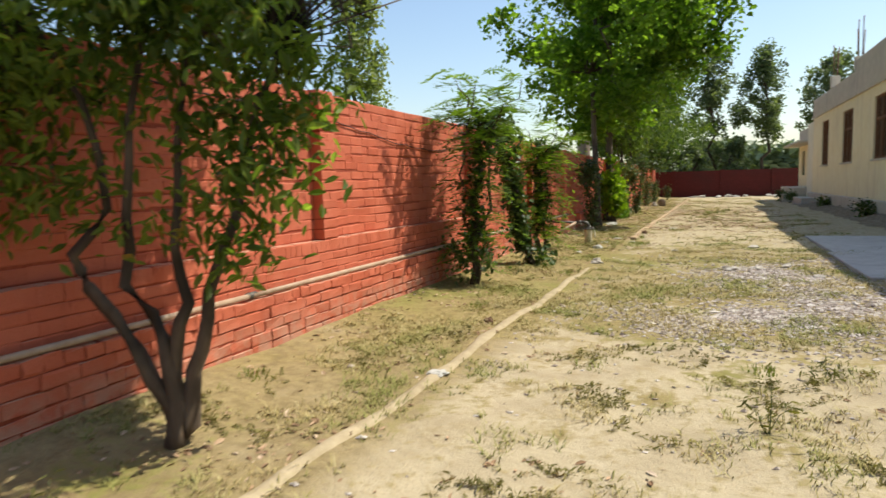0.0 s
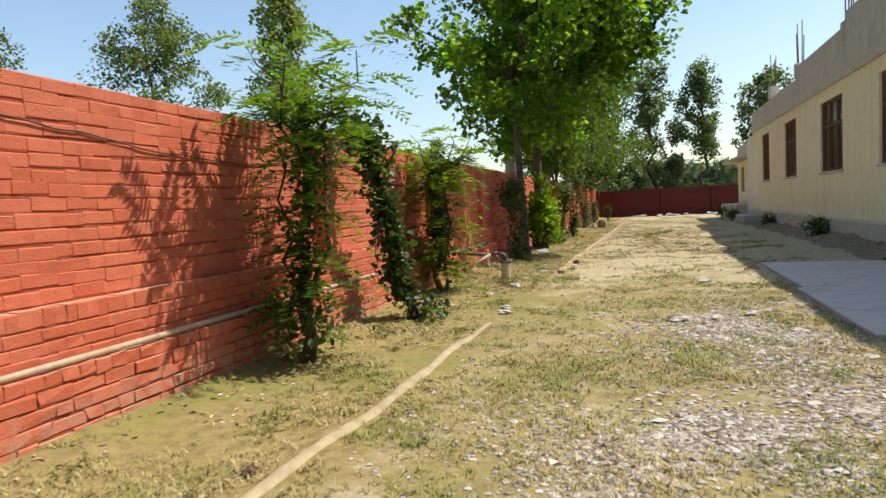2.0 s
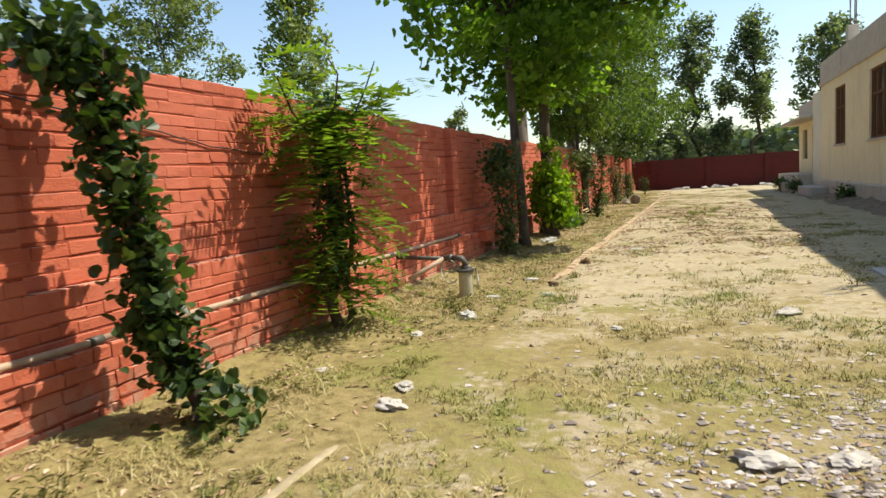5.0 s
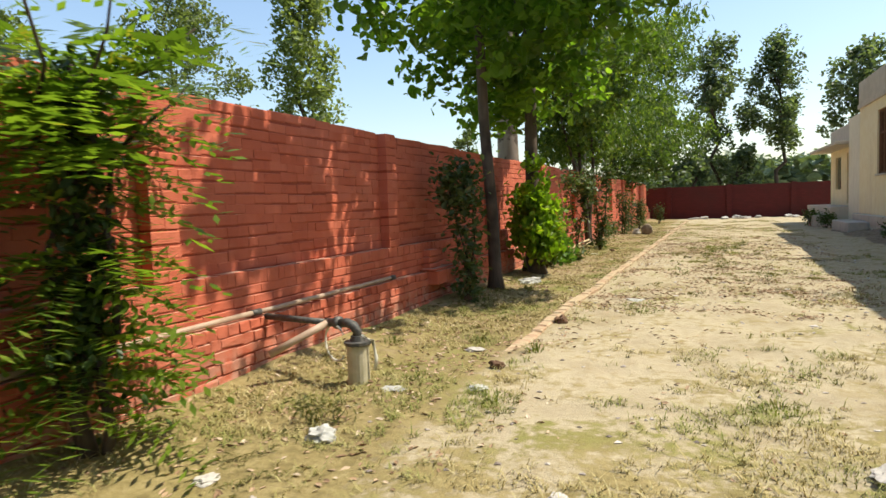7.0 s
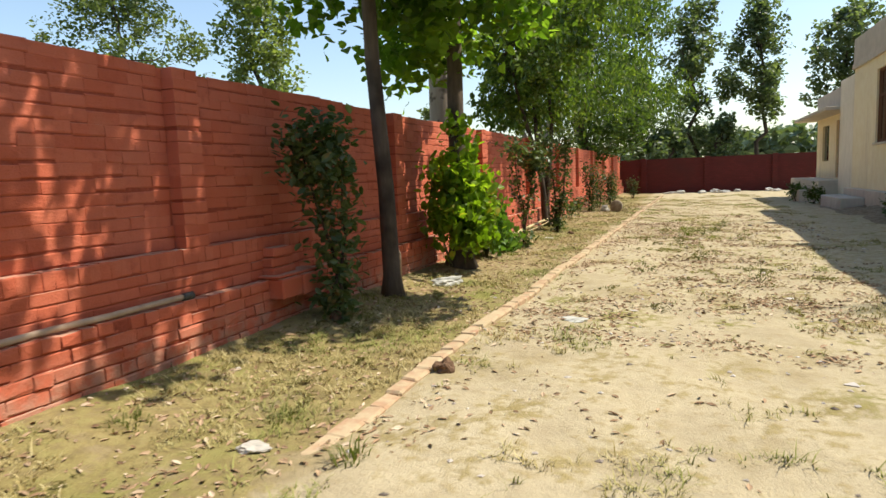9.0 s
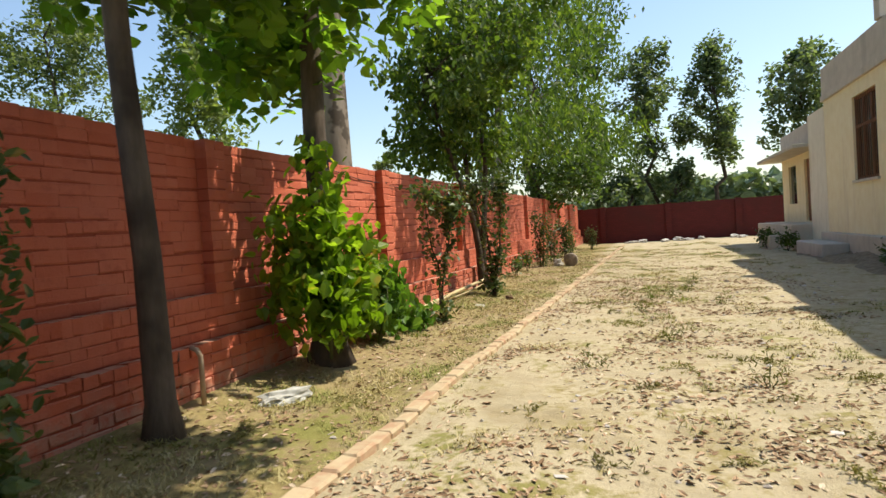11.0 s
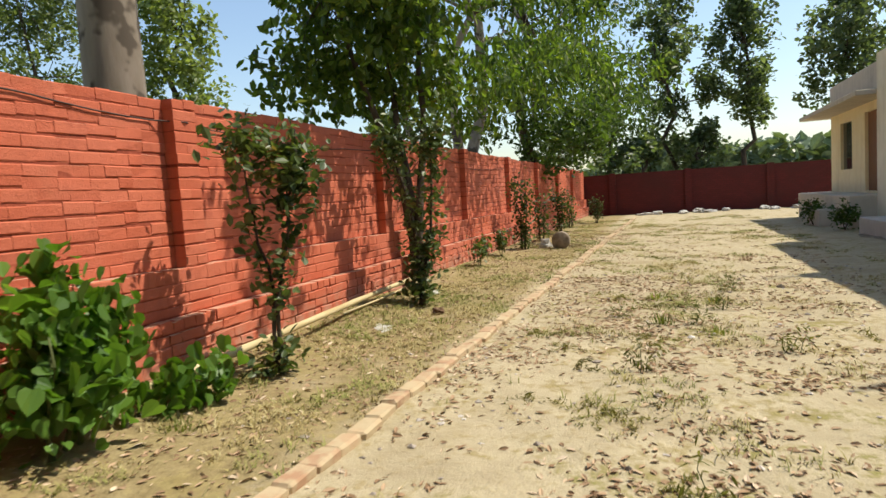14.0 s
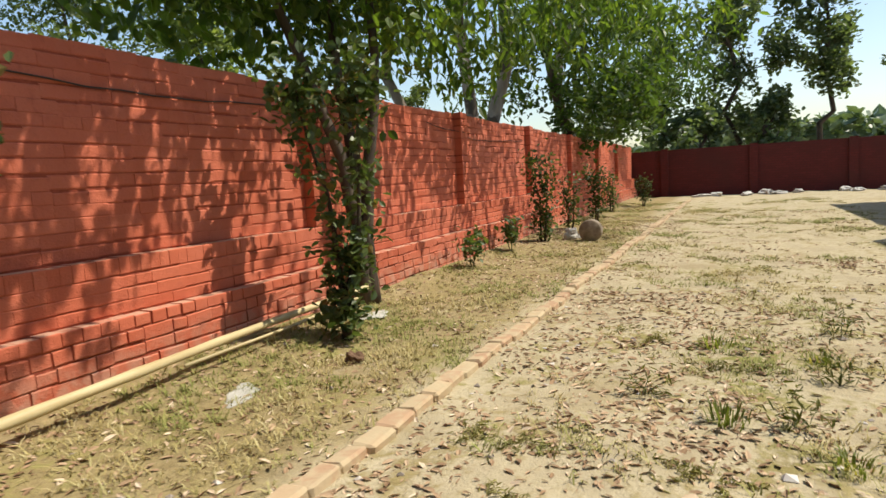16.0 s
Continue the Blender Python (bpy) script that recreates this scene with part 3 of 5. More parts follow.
stem_plant("young_tree", (-2.57, 2.37, 0.0), "many-stemmed young tree with broad green leaves", "tree", 11,
           [[(0, 0, -0.05), (-0.02, 0.0, 0.22), (-0.14, -0.06, 0.5), (-0.36, -0.15, 0.85), (-0.42, -0.18, 1.02), (-0.24, -0.1, 1.25), (-0.3, -0.15, 1.8), (-0.5, -0.3, 2.3)],
            [(0, 0, -0.05), (0.02, 0.01, 0.25), (-0.02, 0.0, 0.55), (-0.22, -0.05, 0.85), (-0.16, -0.06, 1.2), (-0.1, -0.05, 1.7), (0.0, 0, 2.5)],
            [(0, 0, -0.05), (0.05, 0.03, 0.22), (0.02, 0.03, 0.5), (0.1, 0.06, 0.75), (0.05, 0.04, 1.05), (0.1, 0.06, 1.6), (0.25, 0.15, 2.3)],
            [(0, 0, -0.05), (0.09, 0.05, 0.25), (0.15, 0.08, 0.5), (0.2, 0.1, 0.8), (0.36, 0.16, 1.2), (0.5, 0.2, 1.75), (0.6, 0.25, 2.2)]],
           0.05, 900, 0.12, 0.09, LEAF_BLADE, L_TREE0, B_DARK, 1.15,
           [(-0.45, -0.2, 2.15, 0.65, 0.6, 0.55), (0.15, 0.1, 2.45, 0.65, 0.55, 0.5), (0.5, 0.2, 1.9, 0.42, 0.4, 0.45), (-0.75, -0.25, 1.4, 0.36, 0.4, 0.36), (0.28, 0.1, 1.15, 0.3, 0.3, 0.22), (0.5, 0.2, 1.45, 0.32, 0.3, 0.3), (-0.1, -0.1, 2.95, 0.95, 0.85, 0.45), (0.0, 0.3, 3.35, 0.8, 0.8, 0.4), (0.5, 0.6, 3.5, 0.9, 0.8, 0.5), (0.45, 1.2, 3.7, 0.8, 0.8, 0.4), (0.1, 0.9, 3.5, 0.6, 0.6, 0.32), (0.95, 0.9, 3.75, 0.75, 0.7, 0.4), (1.4, 0.5, 3.7, 0.65, 0.7, 0.4), (-0.7, -0.6, 1.9, 0.4, 0.4, 0.5)], 24500, droop=0.6)
feathery_shrub((-2.85, 7.75, 0.0), "tall feathery green shrub with dark climber round its stems", 12, 2.3, (0.12, 0.1), 120, 110, 0.8, L_FROND, 750, 420, 0.54)
feathery_shrub((-3.0, 12.15, 0.0), "slim feathery shrub with long green fronds and a dark climber", 14, 2.15, (0.0, 0.05), 85, 145, 0.95, L_FROND_DRY, 1250, 60, 0.62)
stem_plant("leaning_climber", (-2.62, 9.87, 0.0), "slim leaning trunk wrapped in a dark leafy climber", "climber", 13,
           [[(0.05, 0, -0.05), (0.0, 0.0, 0.15), (-0.2, -0.08, 0.5), (-0.22, -0.1, 1.0), (-0.28, -0.14, 1.5), (-0.42, -0.2, 2.0), (-0.6, -0.3, 2.35)],
            [(0.08, 0.03, -0.05), (-0.05, 0.0, 0.3), (-0.18, -0.06, 0.6), (-0.15, -0.08, 1.1), (-0.3, -0.1, 1.7), (-0.3, -0.1, 2.2)]],
           0.05, 1700, 0.085, 0.085, LEAF_HEART, L_CLIMB, B_DARK, 0.25, [(0.1, 0.0, 0.14, 0.26, 0.26, 0.12), (-0.5, -0.25, 2.2, 0.3, 0.3, 0.2)], 300)
stem_plant("rose_climber", (-2.92, 17.74, 0.0), "dark leafy climber against the brick wall", "climber", 15,
           [[(0, 0, -0.05), (0.02, 0.05, 0.5), (-0.08, -0.1, 1.1), (-0.15, -0.22, 1.8)], [(0, 0.05, -0.05), (0.05, 0.05, 0.5), (0.08, 0.08, 1.1), (0.05, 0.1, 1.75)]],
           0.022, 800, 0.1, 0.09, LEAF_OVAL, L_ROSE, B_DARK, 0.1, [(-0.08, -0.1, 1.55, 0.28, 0.3, 0.34), (0.02, 0.0, 0.12, 0.2, 0.2, 0.1)], 720)
def ragged_crown(seed, n, cx, cy, radius, z0, z1, clear=None):
    """Small overlapping clumps of an uneven crown; clear(x, y, z) leaves gaps."""
    g = np.random.default_rng(seed)
    out = []
    while len(out) < n:
        f = g.uniform(0, 1)
        a, q = g.uniform(0, 6.28), g.uniform(0.0, 1.0) ** 0.6
        r = radius * (0.75 + 0.45 * math.sin(math.pi * min(1.0, f * 0.9 + 0.15))) * g.uniform(0.8, 1.15)
        p = (cx + r * q * math.cos(a), cy + r * q * math.sin(a), z0 + (z1 - z0) * f + 0.35 * q * g.normal(0, 1))
        if clear and clear(*p):
            continue
        out.append((*p, g.uniform(0.35, 0.75), g.uniform(0.35, 0.75), g.uniform(0.28, 0.55)))
    return out


STRAIGHT = [((0.05, 0, -0.1), 0.12), ((0.045, 0.0, 0.25), 0.1), ((0.02, 0.01, 1.2), 0.09), ((-0.06, -0.01, 2.6), 0.08), ((-0.1, 0.0, 4.5), 0.07), ((0.0, 0.05, 6.5), 0.05), ((0, 0, 8.5), 0.02)]
tree("poplar", (-2.96, 18.95, 0.0), "tall slim tree with a bare straight grey-brown trunk", 16, 8.5, 0.1,
     ragged_crown(16, 34, 0.3, -0.1, 1.75, 3.7, 8.2, lambda x, y, z: y > 2.6) + [(-0.6, -1.7, 3.9, 0.7, 0.8, 0.4), (1.3, 0.8, 4.0, 0.7, 0.6, 0.5), (1.5, 1.2, 5.4, 0.8, 0.7, 0.7), (2.3, -1.5, 6.6, 0.6, 0.7, 0.5), (2.7, 0.0, 7.4, 0.8, 0.8, 0.6), (1.3, -2.5, 5.8, 0.5, 0.6, 0.4), (-1.2, -1.0, 5.2, 0.5, 0.6, 0.4), (-1.7, -0.3, 6.2, 0.6, 0.6, 0.4), (-0.9, -2.0, 4.7, 0.5, 0.5, 0.35), (-1.3, 0.6, 4.4, 0.5, 0.5, 0.3), (-2.0, -0.8, 7.2, 0.6, 0.6, 0.4), (-2.3, 0.1, 5.4, 0.6, 0.5, 0.3), (-2.9, -0.2, 6.3, 0.6, 0.5, 0.35), (-1.6, -0.2, 4.5, 0.4, 0.4, 0.35), (2.9, 0.9, 6.2, 0.6, 0.6, 0.5), (3.3, 0.3, 8.0, 0.6, 0.6, 0.5), (1.7, -2.2, 4.8, 0.7, 0.6, 0.4), (2.3, -1.5, 5.6, 0.7, 0.7, 0.5), (1.3, -3.1, 5.2, 0.6, 0.6, 0.4), (2.6, -2.7, 6.5, 0.7, 0.7, 0.5), (1.0, -1.7, 4.5, 0.5, 0.5, 0.35), (1.9, -3.6, 6.0, 0.5, 0.6, 0.4)],
     8800, 0.15, LEAF_HEART, L_POPLAR, B_DARK, 0.19, trunk_path=STRAIGHT, group="trees inside the wall", limbs=16, per=26)
THICK = [((0, 0, -0.1), 0.22), ((0.0, 0.0, 0.25), 0.17), ((0.02, 0.01, 0.9), 0.13), ((0.0, 0.0, 2.2), 0.115), ((0.02, 0.03, 4.0), 0.1), ((0.0, 0.0, 6.5), 0.07), ((0, 0, 9.0), 0.02)]
tree("poplar", (-2.9, 21.2, 0.0), "tall broad-leaved tree with a dark trunk thick at its foot", 17, 9.0, 0.13,
     ragged_crown(17, 38, -0.1, -0.1, 1.6, 3.1, 9.0, lambda x, y, z: y > -0.2 and x > 0.3 and z < 6.5) + ragged_crown(171, 36, 1.9, -1.3, 1.45, 4.6, 8.0, lambda x, y, z: y > 0.27 * (z - 1) - 1.2) + [(0.3, -1.0, 3.5, 0.7, 0.7, 0.5), (-0.8, 0.3, 3.2, 0.6, 0.7, 0.45)],
     18500, 0.15, LEAF_HEART, L_POPLAR, B_DARK, 0.2, trunk_path=THICK, group="trees inside the wall", limbs=16, per=22)
stem_plant("leafy_bush", (-2.85, 20.95, 0.0), "bright green bush of large heart-shaped leaves round a trunk", "bush", 18,
           [[(0.1, 0.0, 0.1), (0.2, -0.05, 0.6), (0.25, -0.1, 1.2), (0.2, -0.1, 1.75)], [(-0.1, -0.05, 0.1), (-0.2, -0.2, 0.6), (-0.25, -0.3, 1.1), (-0.2, -0.3, 1.6)], [(0.1, 0.15, 0.1), (0.3, 0.2, 0.5), (0.4, 0.3, 1.0), (0.35, 0.3, 1.35)]],
           0.014, 480, 0.11, 0.115, LEAF_HEART, L_HEART, B_GREEN, 0.35, [(0.1, -0.1, 0.85, 0.46, 0.46, 0.42), (0.05, -0.05, 1.35, 0.34, 0.34, 0.34), (0.2, -0.1, 0.55, 0.34, 0.36, 0.2), (0.1, 0.0, 1.85, 0.16, 0.18, 0.25)], 1150, droop=0.7)
stem_plant("leafy_bush", (-2.88, 22.3, 0.0), "low green bush of large heart-shaped leaves", "bush", 19,
           [[(0, 0, -0.02), (0.1, 0.05, 0.4), (0.15, 0.1, 0.85)], [(0, 0.1, -0.02), (-0.1, 0.2, 0.4), (-0.1, 0.25, 0.95)], [(0.05, -0.1, -0.02), (0.2, -0.2, 0.35), (0.25, -0.2, 0.7)]],
           0.014, 200, 0.11, 0.11, LEAF_HEART, L_HEART_DARK, B_GREEN, 0.12, [(0.05, 0.05, 0.5, 0.36, 0.42, 0.36), (0.0, 0.05, 0.85, 0.25, 0.28, 0.22), (0.1, 0.75, 0.15, 0.25, 0.4, 0.1)], 800, droop=0.7)
V_STEMS = [[(0, 0, -0.05), (0.0, 0.0, 0.3), (0.02, 0.02, 0.6), (-0.06, -0.03, 1.0), (-0.10, -0.05, 1.4), (-0.12, -0.05, 1.85)],
           [(0.02, 0, -0.05), (0.03, 0.02, 0.4), (0.08, 0.04, 0.75), (0.17, 0.07, 1.15), (0.22, 0.1, 1.5), (0.26, 0.11, 1.85)]]
stem_plant("rose_bush", (-2.64, 23.95, 0.0), "tall forked rose bush with glossy dark leaves", "shrub", 31, V_STEMS, 0.02, 560, 0.075, 0.085, LEAF_OVAL, L_ROSE, B_DARK, 0.55,
           [(-0.12, -0.05, 1.72, 0.2, 0.2, 0.22), (0.22, 0.1, 1.55, 0.18, 0.2, 0.34), (0.02, 0.0, 0.12, 0.2, 0.2, 0.1)], 700, group="rose bushes along the wall")
stem_plant("rose_bush", (-2.6, 26.9, 0.0), "leafy rose bush climbing a leaning post", "shrub", 32,
           [[(0, 0, -0.05), (0.0, 0.0, 0.4), (-0.03, 0.0, 0.9), (-0.14, -0.05, 1.5), (-0.24, -0.08, 2.1)], [(0.02, 0, -0.05), (0.05, 0.02, 0.4), (0.16, 0.06, 0.8), (0.2, 0.08, 1.4), (0.22, 0.1, 2.05)]],
           0.03, 1000, 0.085, 0.085, LEAF_OVAL, L_ROSE, B_DARK, 0.12, [(-0.26, -0.08, 2.0, 0.24, 0.22, 0.22), (0.2, 0.1, 1.95, 0.2, 0.2, 0.28), (0.0, 0.0, 0.2, 0.15, 0.15, 0.12), (0.16, 0.06, 0.72, 0.16, 0.16, 0.1)], 700, group="rose bushes along the wall")
for i, (x, y, h, n) in enumerate([(-2.8, 33.6, 1.6, 900), (-2.85, 36.0, 1.1, 500), (-2.7, 38.2, 1.35, 800), (-2.9, 41.5, 1.1, 600), (-2.3, 44.5, 0.9, 500)]):
    stem_plant("rose_bush", (x, y, 0), "narrow upright rose bush with dusty leaves", "shrub", 35 + i,
               [[(0, 0, -0.05), (0.0, 0.05, h * 0.4), (-0.1, 0.0, h * 0.7), (-0.1, 0, h)], [(0.05, 0, -0.05), (0.1, 0.05, h * 0.4), (0.12, 0.0, h * 0.95)]],
               0.02, n, 0.1, 0.08, LEAF_OVAL, L_ROSE, B_DARK, 0.15, group="rose bushes along the wall")
for i, (x, y) in enumerate([(-2.85, 30.4), (-2.95, 32.3)]):
    stem_plant("sapling", (x, y, 0), "knee-high green sapling in the bare bed", "sapling", 45 + i, [[(0, 0, -0.02), (0.02, 0, 0.2), (0.08, 0.04, 0.42)], [(0, 0, -0.02), (-0.05, 0, 0.2), (-0.1, 0.02, 0.36)]],
               0.01, 60, 0.05, 0.09, LEAF_OVAL, L_ROSE, B_GREEN, 0.15, [(0, 0, 0.36, 0.17, 0.17, 0.12)], 110, group="saplings in the bed")
stem_plant("leaning_tree", (-3.1, 28.05, 0), "many-stemmed leafy tree hanging over the brick wall", "tree", 42,
                  [[(0, 0, -0.05), (-0.02, 0.0, 0.7), (-0.1, -0.1, 1.5), (-0.3, -0.35, 2.4), (-0.5, -0.7, 3.4), (-0.6, -0.9, 4.4)],
                   [(0.04, 0.05, -0.05), (0.03, 0.05, 0.7), (0.1, 0.1, 1.5), (0.15, 0.25, 2.5), (0.1, 0.4, 3.6), (0.0, 0.5, 4.8)],
                   [(0.0, 0.05, 0.3), (-0.05, 0.1, 1.2), (-0.2, 0.1, 2.2), (-0.3, 0.1, 3.4), (-0.4, 0.1, 4.6)]],
                  0.085, 500, 0.3, 0.125, LEAF_OVAL, L_ROW, B_DARK, 2.4,
                  [(-0.6, -0.7, 3.3, 0.9, 1.2, 0.8), (0.0, 0.6, 3.2, 0.8, 1.0, 0.8), (-0.4, 0, 4.4, 1.5, 1.9, 1.0), (-0.9, 1.5, 2.9, 0.5, 0.7, 0.6), (-0.9, -1.6, 2.75, 0.5, 0.6, 0.45), (0.3, -0.2, 5.2, 1.4, 1.6, 0.9), (0.5, -1.5, 3.9, 0.9, 0.9, 0.5), (0.3, -0.6, 3.5, 0.6, 0.6, 0.4), (1.1, -2.3, 4.2, 0.7, 0.7, 0.45), (1.6, -1.7, 5.0, 0.8, 0.8, 0.5), (0.5, -2.6, 3.5, 0.5, 0.5, 0.3), (-1.0, 0.3, 3.0, 0.6, 1.0, 0.5), (-0.9, -0.6, 2.75, 0.4, 0.6, 0.4)], 11500, droop=0.7)
# trees outside the wall
tree("eucalyptus", (-4.25, 24.2, 0), "thick pale eucalyptus trunk behind the wall", 51, 12, 0.26,
     [(0.5, 2.2, 9, 2.2, 2.4, 2.2), (0, 0, 11, 2.5, 2.5, 2.0)], 7000, 0.2, LEAF_NARROW, L_TREE1, B_PALE, 0.3, trunk_path=[((0, 0, -0.1), 0.3), ((0, 0, 1.5), 0.26), ((-0.02, 0.02, 4), 0.23), ((0.05, 0.1, 7), 0.19), ((0.1, 0.2, 10), 0.12), ((0.1, 0.3, 13), 0.05)], group="trees behind the wall")
for i, (x, y, h, r, m, fol) in enumerate([(-4.5, 31.2, 11, 0.1, L_ROW, 1), (-4.7, 35.0, 12, 0.17, L_ROW, 1), (-4.6, 37.8, 12, 0.22, L_ROW, 1), (-4.4, 40.6, 9, 0.2, L_DARK, 2), (-4.6, 44.5, 11, 0.22, L_DARK, 1), (-4.8, 48.0, 8, 0.2, L_DARK, 2)]):
    g = np.random.default_rng(200 + i)
    blobs = [(g.normal(1.4, 1.2), g.normal(0, 1.1), g.uniform(0.27, 0.98) * h, g.uniform(0.7, 1.3), g.uniform(0.8, 1.4), g.uniform(0.5, 1.0)) for _ in range(20)]
    tree("eucalyptus", (x, y, 0), "tall pale-trunked tree in the row behind the wall", 60 + i, h, r, blobs, 4600, 0.19, LEAF_BLADE if fol == 1 else LEAF_OVAL, m, B_PALE if fol == 1 else B_DARK, 0.22, droop=0.8 if fol == 1 else 0.3, group="trees behind the wall")
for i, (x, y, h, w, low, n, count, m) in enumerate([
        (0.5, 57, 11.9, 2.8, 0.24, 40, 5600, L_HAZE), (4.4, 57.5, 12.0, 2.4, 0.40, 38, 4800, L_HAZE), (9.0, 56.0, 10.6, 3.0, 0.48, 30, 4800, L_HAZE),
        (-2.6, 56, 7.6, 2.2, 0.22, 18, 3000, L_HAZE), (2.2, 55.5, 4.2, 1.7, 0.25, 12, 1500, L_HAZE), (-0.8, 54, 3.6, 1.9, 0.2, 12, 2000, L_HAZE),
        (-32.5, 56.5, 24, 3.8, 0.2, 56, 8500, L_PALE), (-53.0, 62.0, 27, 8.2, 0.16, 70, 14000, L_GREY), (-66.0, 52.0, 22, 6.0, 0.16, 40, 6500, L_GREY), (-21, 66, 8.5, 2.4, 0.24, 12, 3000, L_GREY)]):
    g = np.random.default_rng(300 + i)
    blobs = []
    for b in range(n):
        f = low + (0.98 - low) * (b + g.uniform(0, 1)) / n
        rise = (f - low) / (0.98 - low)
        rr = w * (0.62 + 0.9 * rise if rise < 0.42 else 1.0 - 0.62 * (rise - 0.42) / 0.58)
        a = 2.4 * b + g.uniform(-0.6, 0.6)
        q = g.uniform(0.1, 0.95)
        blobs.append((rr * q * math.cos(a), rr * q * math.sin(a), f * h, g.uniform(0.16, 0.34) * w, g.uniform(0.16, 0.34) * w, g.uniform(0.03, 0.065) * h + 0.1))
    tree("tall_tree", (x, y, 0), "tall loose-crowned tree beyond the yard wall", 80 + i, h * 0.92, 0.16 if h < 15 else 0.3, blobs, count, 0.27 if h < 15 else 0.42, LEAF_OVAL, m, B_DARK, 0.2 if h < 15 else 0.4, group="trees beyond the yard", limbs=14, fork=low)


def far_woods():
    rng = np.random.default_rng(99)
    n = 26000
    a = rng.uniform(-1.25, 1.3, n)
    d = rng.uniform(110, 150, n)
    x, y = d * np.sin(a), 25 + d * np.cos(a)
    top = 7.3 + 1.4 * np.sin(9 * a) + 1.0 * np.sin(23 * a + 1) + 0.6 * np.sin(51 * a)
    z = rng.uniform(0, 1, n) ** 0.8 * top
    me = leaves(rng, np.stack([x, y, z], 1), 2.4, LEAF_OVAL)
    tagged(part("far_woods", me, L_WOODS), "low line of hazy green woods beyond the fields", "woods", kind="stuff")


far_woods()

# ---- small things in the yard ----
k = Nodes("cast_iron")
M_IRON = k.surface(k.ramp(k.noise(30, 5), (0.3, (0.06, 0.06, 0.055)), (0.7, (0.16, 0.15, 0.13))), 0.6, k.bump(k.noise(60, 4), 0.4, 0.004), metal=0.5)
k = Nodes("weathered_plastic_pipe")
M_PIPE = k.surface(k.ramp(k.noise(9, 5), (0.3, (0.36, 0.24, 0.16)), (0.7, (0.50, 0.38, 0.27))), 0.5)
k = Nodes("casing_concrete")
M_CASING = k.surface(k.ramp(k.noise(12, 6), (0.3, (0.42, 0.37, 0.23)), (0.7, (0.56, 0.50, 0.34))), 0.85, k.bump(k.noise(40, 5), 0.5, 0.006))
k = Nodes("bamboo")
M_BAMBOO = k.surface(k.ramp(k.noise(6, 5, stretch=(3, 0.4, 3)), (0.3, (0.46, 0.36, 0.18)), (0.7, (0.62, 0.52, 0.30))), 0.5)
k = Nodes("white_scrap")
M_PAPER = k.surface(k.ramp(k.noise(8, 4), (0.3, (0.34, 0.335, 0.30)), (0.7, (0.54, 0.53, 0.48))), 0.6)
k = Nodes("wire")
M_WIRE = k.surface((0.06, 0.045, 0.04), 0.7)
k = Nodes("cut_wood")
M_LOG = k.surface(k.ramp(k.noise(10, 5), (0.3, (0.17, 0.13, 0.09)), (0.7, (0.32, 0.26, 0.19))), 0.9, k.bump(k.noise(25, 5), 0.6, 0.01))
M_HOSE = Nodes("hose").surface((0.62, 0.60, 0.50), 0.5)


def gz(x, y):
    return float(ground_height(np.array(x), np.array(y)))


def lathe(profile, sides=20):
    """A turned solid from (radius, height) pairs."""
    v, f = [], []
    for r, z in profile:
        v += [(r * math.cos(2 * math.pi * s / sides), r * math.sin(2 * math.pi * s / sides), z) for s in range(sides)]
    for i in range(len(profile) - 1):
        for s in range(sides):
            q = i * sides
            f.append((q + s, q + (s + 1) % sides, q + sides + (s + 1) % sides, q + sides + s))
    f.append(tuple(reversed(range(sides))))
    f.append(tuple((len(profile) - 1) * sides + s for s in range(sides)))
    return mesh_from("turned", v, f)


def borewell():
    x, y = -2.35, 13.9
    root = thing("borewell_head", (x, y, gz(x, y)), "short pale borewell casing with a dark iron elbow on top", "borewell")
    part("casing", lathe([(0.085, -0.1), (0.085, 0.29), (0.078, 0.30)]), M_CASING, root)
    part("flange", lathe([(0.10, 0.30), (0.105, 0.305), (0.105, 0.325), (0.06, 0.33), (0.05, 0.37)]), M_IRON, root)
    part("elbow", tube([[((0, 0, 0.34), 0.035), ((0, 0, 0.40), 0.036), ((-0.03, 0.0, 0.445), 0.037), ((-0.09, 0.01, 0.46), 0.036), ((-0.16, 0.02, 0.455), 0.034)]], 12), M_IRON, root)
    part("valve", tube([[((-0.16, 0.02, 0.455), 0.05), ((-0.20, 0.025, 0.455), 0.05), ((-0.21, 0.026, 0.455), 0.034), ((-0.30, 0.04, 0.45), 0.034)]], 12), M_IRON, root)
    part("delivery_pipe", tube([[((-0.30, 0.04, 0.45), 0.026), ((-0.6, 0.06, 0.46), 0.026), ((-0.92, 0.08, 0.47), 0.026)]], 10), M_IRON, root)
    part("pale_branch", tube([[((-0.28, 0.02, 0.45), 0.028), ((-0.42, -0.14, 0.36), 0.028), ((-0.58, -0.32, 0.26), 0.028)]], 10), M_PIPE, root, "pale plastic branch pipe")
    loop = [((-0.2 + 0.13 * math.cos(a), 0.0 - 0.06 * math.cos(a), 0.30 + 0.14 * math.sin(a)), 0.009) for a in np.linspace(0.6, 5.6, 18)]
    part("hose", tube([loop], 8), M_HOSE, root, "pale looped hose")
    part("strap", tube([[((0.04, 0, 0.37), 0.014), ((0.12, 0.02, 0.33), 0.014), ((0.14, 0.03, 0.2), 0.014), ((0.13, 0.03, 0.1), 0.014)]], 8), M_HOSE, root)


borewell()


